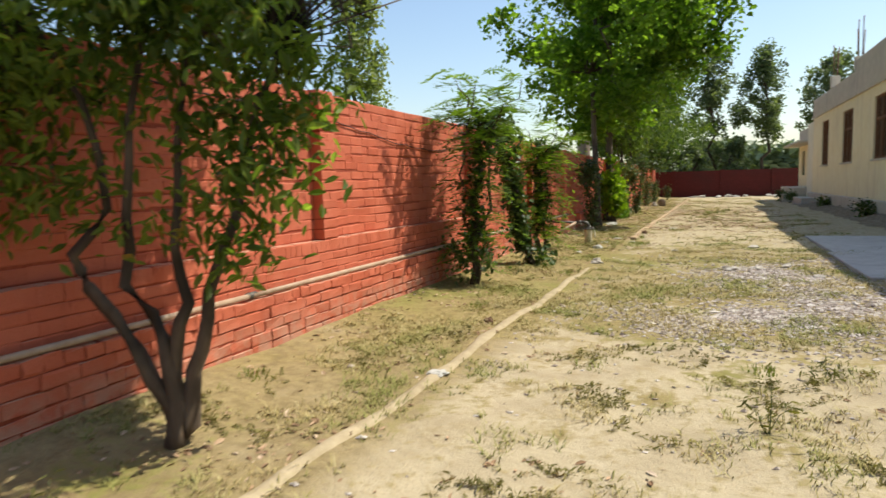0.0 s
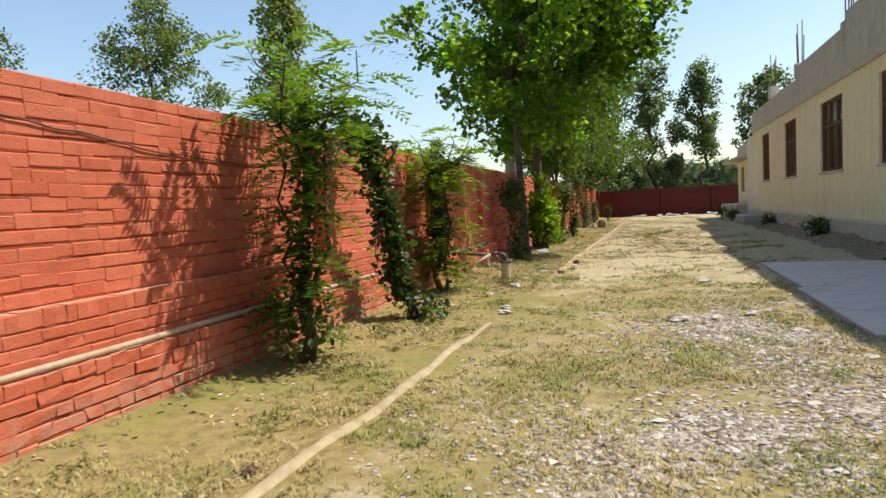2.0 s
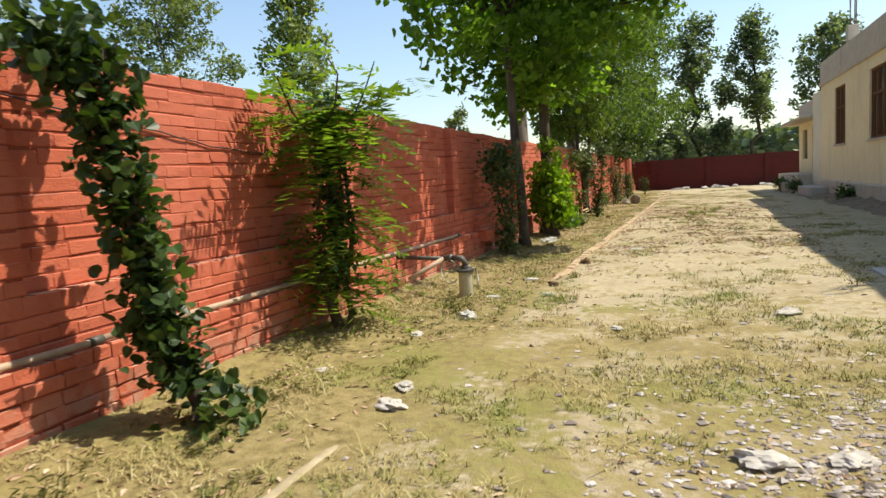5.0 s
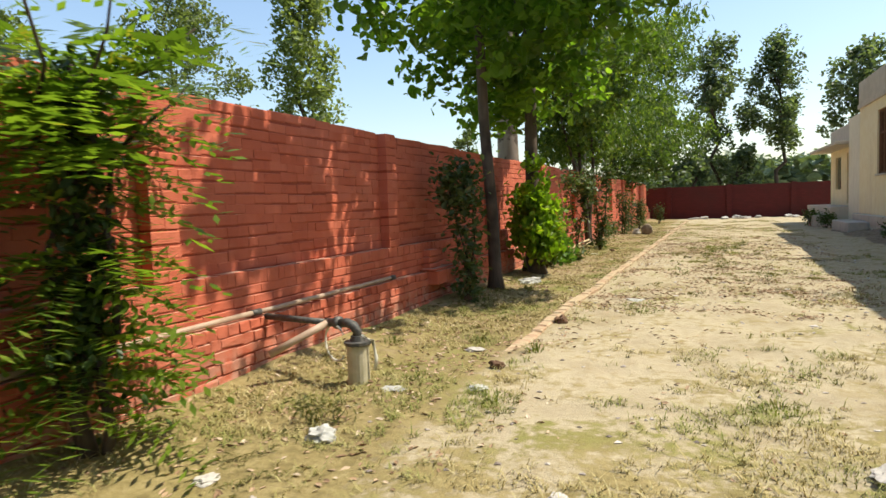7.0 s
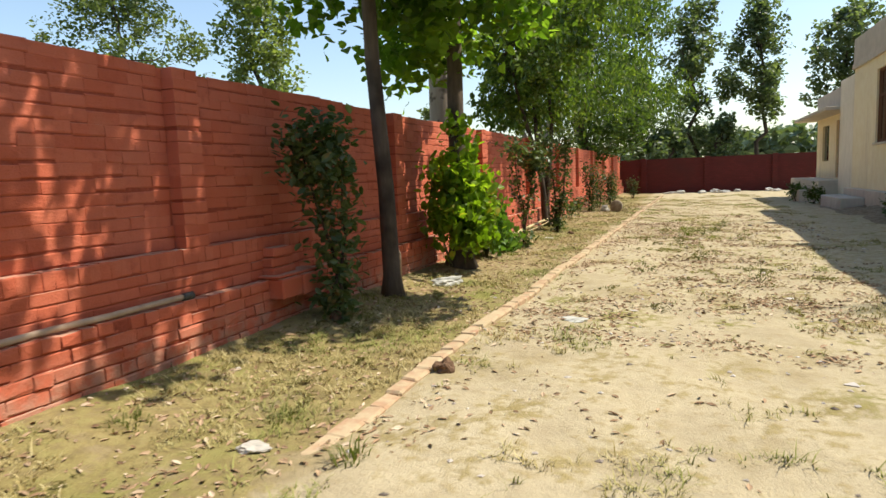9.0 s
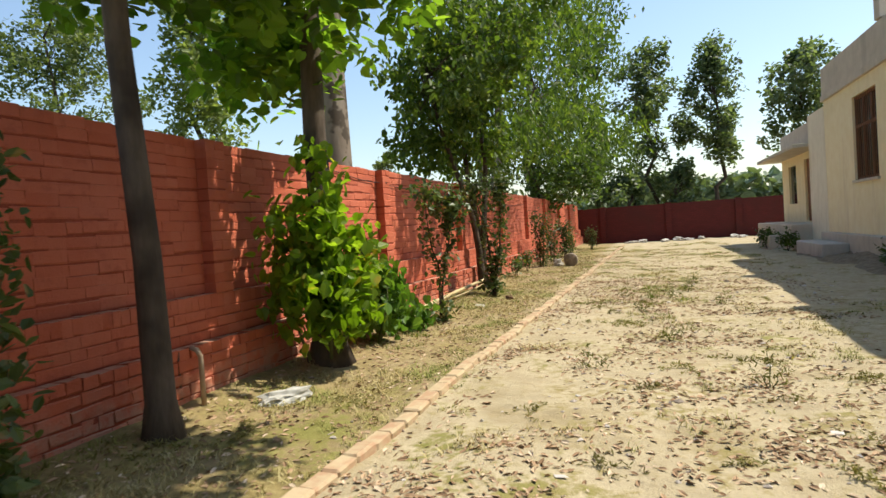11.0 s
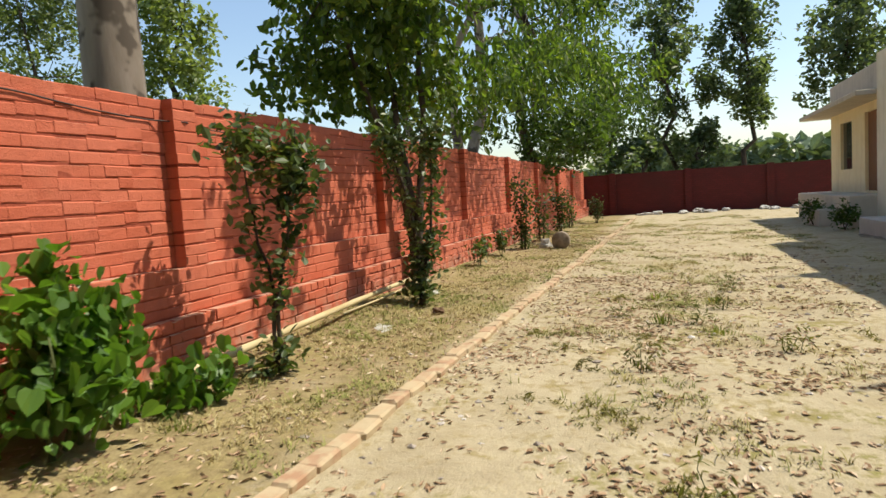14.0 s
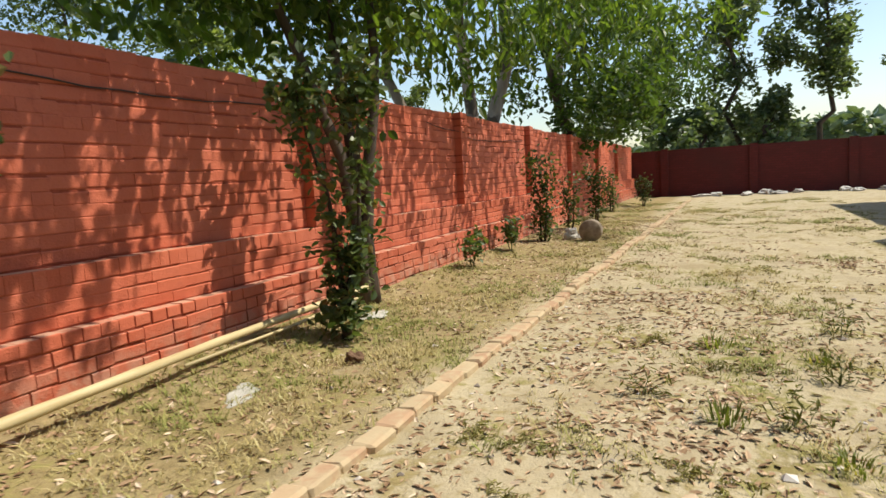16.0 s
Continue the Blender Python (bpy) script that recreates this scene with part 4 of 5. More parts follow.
def wall_pipe():
    rng = np.random.default_rng(70)
    root = thing("water_pipe", (FACE + FOOT - 0.04, 0, LEDGE + 0.026), "long weathered water pipe lying along the wall ledge", "pipe")
    cuts = [-2.0, 3.9, 9.8, 13.9, 16.3]
    for a, b in zip(cuts, cuts[1:]):
        ys = np.linspace(a, b, 8)
        part("pipe_length", tube([[((rng.normal(0, 0.006), y, rng.uniform(0, 0.006)), 0.022) for y in ys]], 10), M_PIPE, root)
        part("coupling", tube([[((0, b - 0.05, 0.003), 0.029), ((0, b + 0.05, 0.003), 0.029)]], 10), M_IRON, root)


wall_pipe()


def stub_pipe():
    root = thing("stub_pipe", (-3.12, 19.6, 0.05), "short upright pipe with a bent top by the wall", "pipe")
    part("riser", tube([[((0, 0, -0.1), 0.02), ((0, 0, 0.36), 0.02), ((-0.02, -0.01, 0.41), 0.021), ((-0.07, -0.02, 0.43), 0.02)]], 10), M_PIPE, root)
    part("thin_riser", tube([[((-0.16, -0.06, -0.1), 0.012), ((-0.16, -0.06, 0.4), 0.012)]], 8), M_RUST, root)


stub_pipe()


def bamboo_pole():
    root = thing("bamboo_pole", (0, 0, 0), "long split bamboo pole lying at the foot of the wall", "pole")
    a, b = np.array((-3.0, 22.6, 0.12)), np.array((-3.02, 28.0, 0.20))
    pts = []
    for i in range(25):
        f = i / 24
        p = a + (b - a) * f + np.array((0.03 * math.sin(5 * f), 0, 0.02 * math.sin(3.1 * f)))
        r = 0.034 - 0.008 * f + (0.004 if i % 3 == 0 else 0)
        pts.append((tuple(p), r))
    part("culm", tube([pts], 10), M_BAMBOO, root)
    part("split_lath", tube([[((-2.95, 25.6, 0.13), 0.012), ((-2.95, 26.6, 0.13), 0.012), ((-2.96, 27.7, 0.16), 0.012)]], 6), M_BAMBOO, root)


bamboo_pole()


def scrap(name, at, label, category, seed, size, mat, flat=0.35, turn=0.0):
    """A crumpled or broken lump."""
    rng = np.random.default_rng(seed)
    bm = bmesh.new()
    bmesh.ops.create_icosphere(bm, subdivisions=3, radius=1.0)
    for v in bm.verts:
        n = noise.noise(v.co * 1.7 + Vector((seed, 0, 0))) * 0.55 + noise.noise(v.co * 4.5 + Vector((0, seed, 0))) * 0.3
        v.co = v.co * (1 + n)
        v.co = Vector((v.co.x * size[0], v.co.y * size[1], (v.co.z + 0.5) * size[2] * flat))
    ob = part(name, bm, mat)
    ob.matrix_world = pose(at[0], at[1], gz(*at), 0, 0, turn)
    return tagged(ob, label, category)


scrap("plastic_bag", (-2.66, 20.0), "crumpled white plastic sack on the dry bed", "bag", 3, (0.10, 0.22, 0.11), M_PAPER, 0.6, turn=-35)
scrap("paper_scrap", (-0.8, 18.25), "pale scrap of paper on the sand", "litter", 5, (0.13, 0.09, 0.03), M_PAPER)
scrap("paper_scrap", (-1.98, 13.75), "flattened white scrap in the grass", "litter", 6, (0.09, 0.06, 0.04), M_PAPER)
scrap("paper_ball", (-1.98, 12.85), "crumpled white paper ball in the grass", "litter", 7, (0.08, 0.08, 0.13), M_PAPER)
scrap("paper_scrap", (-2.75, 27.6), "grey scrap of paper on the bare soil", "litter", 8, (0.12, 0.16, 0.03), M_PAPER)
scrap("paper_scrap", (-2.5, 25.6), "torn pale paper on the bare soil", "litter", 9, (0.09, 0.2, 0.03), M_PAPER, turn=30)
scrap("paper_scrap", (-1.40, 13.95), "torn white paper lying in the thin grass", "litter", 14, (0.075, 0.055, 0.05), M_PAPER, turn=20)
scrap("paper_scrap", (-1.75, 4.0), "small crushed clear wrapper by the kerb", "litter", 10, (0.07, 0.07, 0.06), M_PAPER)

k = Nodes("dry_clod")
M_CLOD = k.surface(k.ramp(k.noise(20, 6), (0.3, (0.09, 0.05, 0.03)), (0.7, (0.20, 0.12, 0.07))), 0.95, k.bump(k.noise(45, 5), 0.8, 0.01))
for i, (x, y, r) in enumerate([(-1.457, 14.55, 0.06), (-1.386, 16.6, 0.075), (-2.9, 17.7, 0.07), (-1.9, 5.6, 0.05), (-2.2, 26.4, 0.07)]):
    scrap("soil_clod", (x, y), "dark dry clod of soil on the thin grass", "clod", 70 + i, (r, r * 0.8, r * 1.1), M_CLOD, 0.7, turn=50 * i)

# cut log and stone by the kerb
x, y = -1.98, 33.9
log = thing("tree_stump", (x, y, gz(x, y)), "sawn round of wood standing on its edge", "log")
part("round", tube([[((0, -0.1, 0.18), 0.185), ((0, -0.085, 0.18), 0.2), ((0, 0.085, 0.18), 0.2), ((0, 0.1, 0.18), 0.185)]], 24), M_LOG, log)
k = Nodes("field_stone")
M_STONE = k.surface(k.ramp(k.noise(14, 6), (0.3, (0.36, 0.33, 0.28)), (0.7, (0.56, 0.52, 0.46))), 0.9, k.bump(k.noise(40, 5), 0.5, 0.006))
scrap("stone", (-2.38, 34.1), "pale rounded stone beside a log", "stone", 12, (0.14, 0.12, 0.22), M_STONE, 0.6)
for i, (x, y, r) in enumerate([(0.40, 10.15, 0.12), (0.75, 10.2, 0.1), (1.15, 10.4, 0.09), (-1.66, 10.7, 0.08), (-1.62, 10.4, 0.1), (1.45, 9.6, 0.08), (0.3, 6.9, 0.06), (-2.25, 12.2, 0.07), (-0.5, 12.5, 0.06), (-2.5, 11.0, 0.06), (-1.9, 15.2, 0.08), (0.9, 13.2, 0.11)]):
    scrap("stone", (x, y), "flat pale stone on the thin grass", "stone", 20 + i, (r, r * 0.7, r * 0.6), M_STONE, 0.5, turn=37 * i)
for i in range(9):
    g = np.random.default_rng(900 + i)
    scrap("rubble_block", (-0.6 + 0.75 * i + g.normal(0, 0.3), 49.9 + g.normal(0, 0.3)), "pale broken block heaped at the far wall", "rubble", 50 + i, (g.uniform(0.15, 0.4), 0.2, g.uniform(0.12, 0.25)), M_SLAB, 0.5, turn=40 * i)


def wires():
    rng = np.random.default_rng(81)
    for y0, y1, z0, z1 in ((3.0, 5.2, 2.12, 2.08), (5.45, 9.3, 2.02, 1.88), (9.5, 13.0, 2.0, 1.9), (22.5, 27.8, 2.07, 1.98), (30.5, 34.9, 2.0, 1.8)):
        ys = np.linspace(y0, y1, 22)
        w = np.cumsum(rng.normal(0, 0.012, 22))
        pts = [((FACE + 0.012 + (PROUD if any(p - 0.03 < y < p + 0.28 for p in PIERS) else 0.0), float(y), z0 + (z1 - z0) * i / 21 - 0.12 * math.sin(math.pi * i / 21) + w[i]), 0.006) for i, y in enumerate(ys)]
        tagged(part("dry_creeper", tube([pts], 5), M_WIRE), "thin dark dry creeper stem across the bricks", "creeper", "dry creepers on the wall")


wires()

part("corner_step", boxes((FX - 0.75, FX - 0.18, 32.6, 35.3, -0.1, 0.34), bevel=0.02), M_SLAB, house)
# paving by the building and earth along its foot
tagged(part("pavement", boxes((1.95, 4.67, 9.2, 12.2, -0.1, 0.035), (2.05, 4.67, 12.215, 15.6, -0.1, 0.03), (2.2, 4.67, 2.0, 9.185, -0.1, 0.03), bevel=0.01), M_SLAB), "worn pale concrete paving beside the building", "paving", kind="structure")

def earth_bank():
    """Loose dark soil and rubble heaped along the foot of the building."""
    ys, xs = np.arange(16.0, 35.2, 0.12), np.linspace(3.9, 4.69, 9)
    v = []
    for y in ys:
        for x in xs:
            f = (x - 3.9) / 0.79
            n = noise.noise(Vector((x * 2.3, y * 1.1, 5))) * 0.5 + noise.noise(Vector((x * 7, y * 5, 1))) * 0.25
            v.append((x, y, -0.06 + f * (0.26 + 0.22 * n) + 0.03 * n))
    m = len(xs)
    f = [(a * m + b, a * m + b + 1, (a + 1) * m + b + 1, (a + 1) * m + b) for a in range(len(ys) - 1) for b in range(m - 1)]
    k = Nodes("dark_soil")
    c = k.ramp(k.noise(9, 6), (0.3, (0.16, 0.12, 0.075)), (0.7, (0.30, 0.24, 0.16)))
    tagged(part("earth_bank", mesh_from("earth_bank", v, f, True), k.surface(c, 0.95, k.bump(k.noise(30, 6), 0.9, 0.03))), "low bank of dark loose soil along the building", "soil", kind="structure")


earth_bank()

L_WEED = leaf_material("dry_weed", (0.10, 0.11, 0.03), (0.22, 0.20, 0.07), (0.30, 0.22, 0.10))
for i, (x, y, h) in enumerate([(0.33, 3.55, 0.32), (0.95, 20.6, 0.3), (0.05, 24.3, 0.28), (0.5, 25.9, 0.22), (-2.3, 1.5, 0.25), (0.75, 26.6, 0.2), (-2.05, 13.1, 0.2), (1.7, 14.6, 0.16), (0.35, 22.4, 0.24), (-0.2, 26.2, 0.18), (1.1, 24.9, 0.2), (-0.35, 21.1, 0.16), (0.9, 27.6, 0.22), (-2.2, 13.0, 0.22), (-2.6, 8.9, 0.18), (1.55, 12.4, 0.14), (0.75, 4.6, 0.16), (1.3, 4.1, 0.18)]):
    stem_plant("weed", (x, y, gz(x, y)), "small wiry green weed on the sand", "weed", 130 + i, [[(0, 0, -0.02), (0.01, 0, h * 0.5), (0.0, 0.01, h)], [(0, 0, -0.02), (0.05, 0.02, h * 0.3), (0.12, 0.02, h * 0.5)], [(0, 0, -0.02), (-0.05, 0.03, h * 0.3), (-0.1, -0.02, h * 0.45)]],
               0.004, 110, 0.035, 0.05, LEAF_NARROW, L_WEED, B_GREEN, 0.02, group="weeds on the sand")
L_TUFT = leaf_material("fresh_grass", (0.12, 0.15, 0.035), (0.24, 0.26, 0.075), (0.36, 0.30, 0.13), rough=0.6, through_light=0.45)


def grass_tuft(at, seed, radius, height, count, verts, faces):
    """Adds fine arching blades that stand out of the ground round a spot."""
    g = np.random.default_rng(seed)
    for b in range(count):
        a, q = g.uniform(0, 6.283), radius * g.uniform(0, 1) ** 0.6
        x, y = at[0] + q * math.cos(a), at[1] + q * math.sin(a)
        foot = np.array((x, y, gz(x, y) - 0.01))
        d = a + g.normal(0, 0.7)
        way, side = np.array((math.cos(d), math.sin(d), 0)), np.array((-math.sin(d), math.cos(d), 0)) * g.uniform(0.003, 0.006)
        h = height * g.uniform(0.4, 1.1) * (1.15 - 0.5 * q / radius)
        mid, tip = foot + way * h * 0.25 + np.array((0, 0, h * 0.65)), foot + way * h * g.uniform(0.5, 1.1) + np.array((0, 0, h * g.uniform(0.7, 1.0)))
        n = len(verts)
        verts += [foot - side, foot + side, mid + side * 0.8, mid - side * 0.8, tip]
        faces += [(n, n + 1, n + 2, n + 3), (n + 3, n + 2, n + 4)]


tuft_verts, tuft_faces = [], []
for i, (x, y, r, h) in enumerate([(0.51, 14.16, 0.14, 0.09), (-1.22, 13.74, 0.2, 0.08), (-1.98, 14.12, 0.12, 0.09), (-1.31, 15.17, 0.09, 0.13), (-2.4, 13.3, 0.2, 0.08), (-2.0, 15.6, 0.1, 0.07), (-2.75, 15.2, 0.13, 0.08), (0.2, 25.9, 0.11, 0.15),
                                  (0.65, 25.57, 0.12, 0.1), (0.13, 27.26, 0.12, 0.13), (0.71, 27.0, 0.1, 0.12), (-2.0, 25.9, 0.16, 0.07), (-2.55, 22.8, 0.14, 0.08), (-1.9, 9.2, 0.14, 0.07), (-2.3, 6.4, 0.14, 0.07), (-1.1, 8.1, 0.16, 0.06), (0.39, 4.69, 0.12, 0.08), (0.9, 6.2, 0.2, 0.06), (-0.5, 11.3, 0.16, 0.06), (-2.9, 3.4, 0.12, 0.08)]):
    grass_tuft((x, y), 170 + i, r, h, int(520 * r), tuft_verts, tuft_faces)
tagged(part("grass_tufts", mesh_from("grass_tufts", tuft_verts, tuft_faces), L_TUFT), "green tufts of fine grass among dry leaves", "grass", kind="stuff")
for i, (x, y, h) in enumerate([(4.45, 21.8, 0.55), (4.5, 28.9, 0.45), (4.55, 15.2, 0.5), (4.1, 36.4, 0.55), (3.9, 38.6, 0.6)]):
    stem_plant("weed_bush", (x, y, 0), "dark scrubby bush at the foot of the building", "bush", 150 + i, [[(0, 0, -0.02), (0.05, 0, h * 0.6), (0.0, 0.1, h)], [(0, 0, -0.02), (-0.1, 0.1, h * 0.6), (-0.15, 0.2, h * 0.9)]],
               0.012, 120, 0.1, 0.09, LEAF_OVAL, L_DARK, B_DARK, 0.05, [(0, 0.1, h * 0.6, 0.3, 0.4, h * 0.35)], 260, group="bushes at the foot of the building")


# ---- ground cover ----
def cover_noise(x, y, s, o=0.0):
    return np.array([noise.noise(Vector((a * s + o, b * s, 0.3))) for a, b in zip(x, y)])


k = Nodes("dry_grass")
M_GRASS = k.surface(k.mix(k.step(k.noise(0.9, 3), 0.42, 0.6), k.ramp(k.island(), (0, (0.29, 0.225, 0.08)), (0.5, (0.41, 0.335, 0.14)), (1, (0.54, 0.465, 0.25))), k.ramp(k.island(), (0, (0.17, 0.19, 0.045)), (1, (0.32, 0.315, 0.095)))), 0.75, spec=0.2)
k = Nodes("dead_leaf")
M_LITTER = k.surface(k.ramp(k.island(), (0, (0.20, 0.12, 0.065)), (0.35, (0.33, 0.215, 0.125)), (0.75, (0.46, 0.32, 0.20)), (1, (0.64, 0.52, 0.38))), 0.8, spec=0.2)
k = Nodes("gravel")
M_GRAVEL = k.surface(k.ramp(k.island(), (0, (0.22, 0.18, 0.15)), (0.5, (0.42, 0.36, 0.31)), (1, (0.62, 0.57, 0.52))), 0.9, spec=0.2)


def kerb_x(y):
    return -1.83 + 0.0185 * y


def scatter(rng, n, x0, x1, y0, y1, power):
    """Random spots, denser where the camera passes: more of them near the kerb's side of the yard."""
    return rng.uniform(x0, x1, n), y0 + (y1 - y0) * rng.uniform(0, 1, n) ** power


def grass():
    rng = np.random.default_rng(400)
    x, y = scatter(rng, 95000, -3.2, 3.2, 1.0, 46.0, 1.3)
    kx = np.array([kerb_x(v) for v in y])
    bed = x < kx - 0.08
    lawn = (y > 5.3) & (y < 14.0) & ~bed
    n1, n2 = cover_noise(x, y, 0.9), cover_noise(x, y, 2.6, 7)
    amount = np.where(bed, np.where(y > 19, 0.46, np.where(y < 4, 0.24, 0.40)), np.where(lawn, 0.38, np.where(y < 20, -0.14, -0.10))) + 1.25 * n1 + 0.95 * n2
    amount = np.where((np.abs(x - kx) < 0.075), 0.0, amount)
    amount = np.where((y < 5.3) & ~bed, 0.04 + 0.75 * np.clip(n2, -1, 1), amount)
    keep = rng.uniform(0, 1, len(x)) < np.clip(amount, 0, 1)
    x, y, n1 = x[keep], y[keep], n1[keep]
    m = len(x)
    per = 8
    cx, cy = np.repeat(x, per) + rng.normal(0, 0.022, m * per), np.repeat(y, per) + rng.normal(0, 0.022, m * per)
    z = ground_height(cx, cy) - 0.004
    N = m * per
    h = rng.gamma(3.0, 0.0075, N) + 0.010
    a = rng.uniform(0, 2 * np.pi, N)
    lean = rng.uniform(0.6, 2.6, N)
    w = rng.uniform(0.002, 0.0045, N)
    dx, dy = np.cos(a), np.sin(a)
    base = np.stack([cx, cy, z], 1)
    side = np.stack([-dy, dx, np.zeros(N)], 1) * w[:, None]
    mid = base + np.stack([dx * lean * h * 0.35, dy * lean * h * 0.35, h * 0.65], 1)
    tip = base + np.stack([dx * lean * h, dy * lean * h, h * 0.95], 1)
    v = np.stack([base - side, base + side, mid + side * 0.7, mid - side * 0.7, tip], 1).reshape(-1, 3)
    i = np.arange(N)[:, None] * 5
    f = np.concatenate([i + np.array([0, 1, 2]), i + np.array([0, 2, 3]), i + np.array([3, 2, 4])])
    tagged(part("grass", mesh_from("grass", v, f), M_GRASS), "thin dry yellow-green grass in tufts", "grass", kind="stuff")


grass()


def litter():
    rng = np.random.default_rng(410)
    x, y = scatter(rng, 60000, -3.2, 2.6, 1.5, 40.0, 0.95)
    kx = np.array([kerb_x(v) for v in y])
    n1, n2 = cover_noise(x, y, 1.1, 3), cover_noise(x, y, 3.4, 9)
    near_kerb = np.exp(-((x - kx - 0.22) / 0.22) ** 2)
    amount = np.where((x > kx) & (y < 20), -0.12, np.where(y > 15, 0.14, np.where(x < kx, 0.16, 0.10))) + 0.8 * n1 + 0.9 * n2 + np.where(y > 15, 0.6, 0.05) * near_kerb + np.where((x < kx) & (y > 13), 0.8, np.where(x < kx, 0.08, 0.0))
    amount = np.where((x > kx + 0.5) & (y < 20), 0.55 * amount + np.where(y > 12, 0.06, 0.0), amount)
    keep = rng.uniform(0, 1, len(x)) < np.clip(amount, 0, 1)
    x, y = x[keep], y[keep]
    cx, cy = rng.uniform(-1.3, 2.0, 620), 17.5 + 14.0 * rng.uniform(0, 1, 620)
    ok = cover_noise(cx, cy, 0.7, 21) > -0.1
    cx, cy = cx[ok], cy[ok]
    r = np.repeat(rng.uniform(0.06, 0.24, len(cx)), 26)
    x = np.concatenate([x, np.repeat(cx, 26) + rng.normal(0, 1, len(r)) * r])
    y = np.concatenate([y, np.repeat(cy, 26) + rng.normal(0, 1, len(r)) * r * 0.8])
    c = np.stack([x, y, ground_height(x, y) + rng.uniform(0.002, 0.011, len(x))], 1)
    me = leaves(np.random.default_rng(411), c, 0.044, LEAF_BLADE, 0.0, 0.7, toss=0.32)
    tagged(part("leaf_litter", me, M_LITTER), "curled dead brown leaves strewn over the ground", "dead leaves", kind="stuff")


litter()


def low_weeds():
    """Flat mats of wiry weed, as runners that branch out from a root."""
    rng = np.random.default_rng(430)
    x0, y0 = np.concatenate([rng.uniform(-1.0, 2.6, 60), rng.uniform(-1.0, 2.0, 36), rng.uniform(-3.0, -1.9, 60)]), np.concatenate([rng.uniform(1.6, 5.4, 60), rng.uniform(18.0, 32.0, 36), rng.uniform(2.0, 20.0, 60)])
    pts = []
    for a, b in zip(x0, y0):
        for _ in range(rng.integers(3, 8)):
            d = rng.uniform(0, 6.28)
            L = rng.uniform(0.08, 0.30)
            n = int(L * 110)
            f = rng.uniform(0, 1, n)
            bend = rng.normal(0, 0.6)
            px, py = a + L * f * np.cos(d + bend * f), b + L * f * np.sin(d + bend * f)
            pts.append(np.stack([px + rng.normal(0, 0.012, n), py + rng.normal(0, 0.012, n), ground_height(px, py) + rng.uniform(0.005, 0.04, n) * (1.2 - f)], 1))
    me = leaves(rng, np.concatenate(pts), 0.035, LEAF_NARROW, -0.3, 0.5)
    tagged(part("low_weeds", me, L_MAT), "flat wiry mats of olive weed on the sand", "weeds", kind="stuff")


L_MAT = leaf_material("olive_weed", (0.15, 0.135, 0.045), (0.31, 0.28, 0.10), (0.32, 0.23, 0.12), rough=0.8, through_light=0.25)
low_weeds()


def gravel():
    rng = np.random.default_rng(420)
    x = np.concatenate([rng.normal(0.3, 0.65, 7000), rng.normal(1.3, 0.6, 6000), rng.normal(1.1, 0.7, 5000), rng.uniform(-3, 3, 2500)])
    y = np.concatenate([rng.normal(6.45, 0.45, 7000), rng.normal(7.6, 1.2, 6000), rng.normal(9.8, 0.9, 5000), rng.uniform(2, 30, 2500)])
    n1 = cover_noise(x, y, 1.5, 11)
    keep = (rng.uniform(0, 1, len(x)) < 0.55 + 0.9 * n1) & (x > np.array([kerb_x(v) for v in y]) + 0.1) | (rng.uniform(0, 1, len(x)) < 0.08)
    x, y = x[keep], y[keep]
    n = len(x)
    octa = np.array([(1, 0, 0), (0, 1, 0), (-1, 0, 0), (0, -1, 0), (0, 0, 1), (0, 0, -1)], float)
    r = rng.gamma(4, 0.0024, n) + 0.005
    jig = octa[None] * (1 + rng.normal(0, 0.28, (n, 6, 1))) + rng.normal(0, 0.15, (n, 6, 3))
    a = rng.uniform(0, 6.28, n)
    rot = np.stack([np.stack([np.cos(a), -np.sin(a)], 1), np.stack([np.sin(a), np.cos(a)], 1)], 1)
    jig[:, :, :2] = np.einsum("nij,nkj->nki", rot, jig[:, :, :2])
    jig *= r[:, None, None] * np.array([1.3, 0.9, 0.55])
    v = jig + np.stack([x, y, ground_height(x, y) + r * 0.25], 1)[:, None, :]
    tri = np.array([(0, 1, 4), (1, 2, 4), (2, 3, 4), (3, 0, 4), (1, 0, 5), (2, 1, 5), (3, 2, 5), (0, 3, 5)])
    f = (np.arange(n)[:, None, None] * 6 + tri[None]).reshape(-1, 3)
    tagged(part("gravel", mesh_from("gravel", v.reshape(-1, 3), f), M_GRAVEL), "scattered grey stone chips trodden into the grass", "gravel", kind="stuff")


gravel()

# ---- bricks of the boundary wall ----


def brick_verts(dx, dy, dz, bevel):
    """A brick that faces +x, its back at x = 0, with a worn bevelled front."""
    b = bevel
    ring = lambda x, e, g: [(x, -dy / 2 + e, -dz / 2 + g), (x, dy / 2 - e, -dz / 2 + g), (x, dy / 2 - e, dz / 2 - g), (x, -dy / 2 + e, dz / 2 - g)]
    return np.array(ring(0.0, 0.0, 0.0) + ring(dx - b, 0.0, 0.0) + ring(dx, b * 0.2, b * 1.5))


BRICK_FACES = np.array([(0, 1, 5, 4), (1, 2, 6, 5), (2, 3, 7, 6), (3, 0, 4, 7), (4, 5, 9, 8), (5, 6, 10, 9), (6, 7, 11, 10), (7, 4, 8, 11), (8, 9, 10, 11)])
STRETCH = (24.3, 26.9)        # this stretch has every brick as a piece of its own


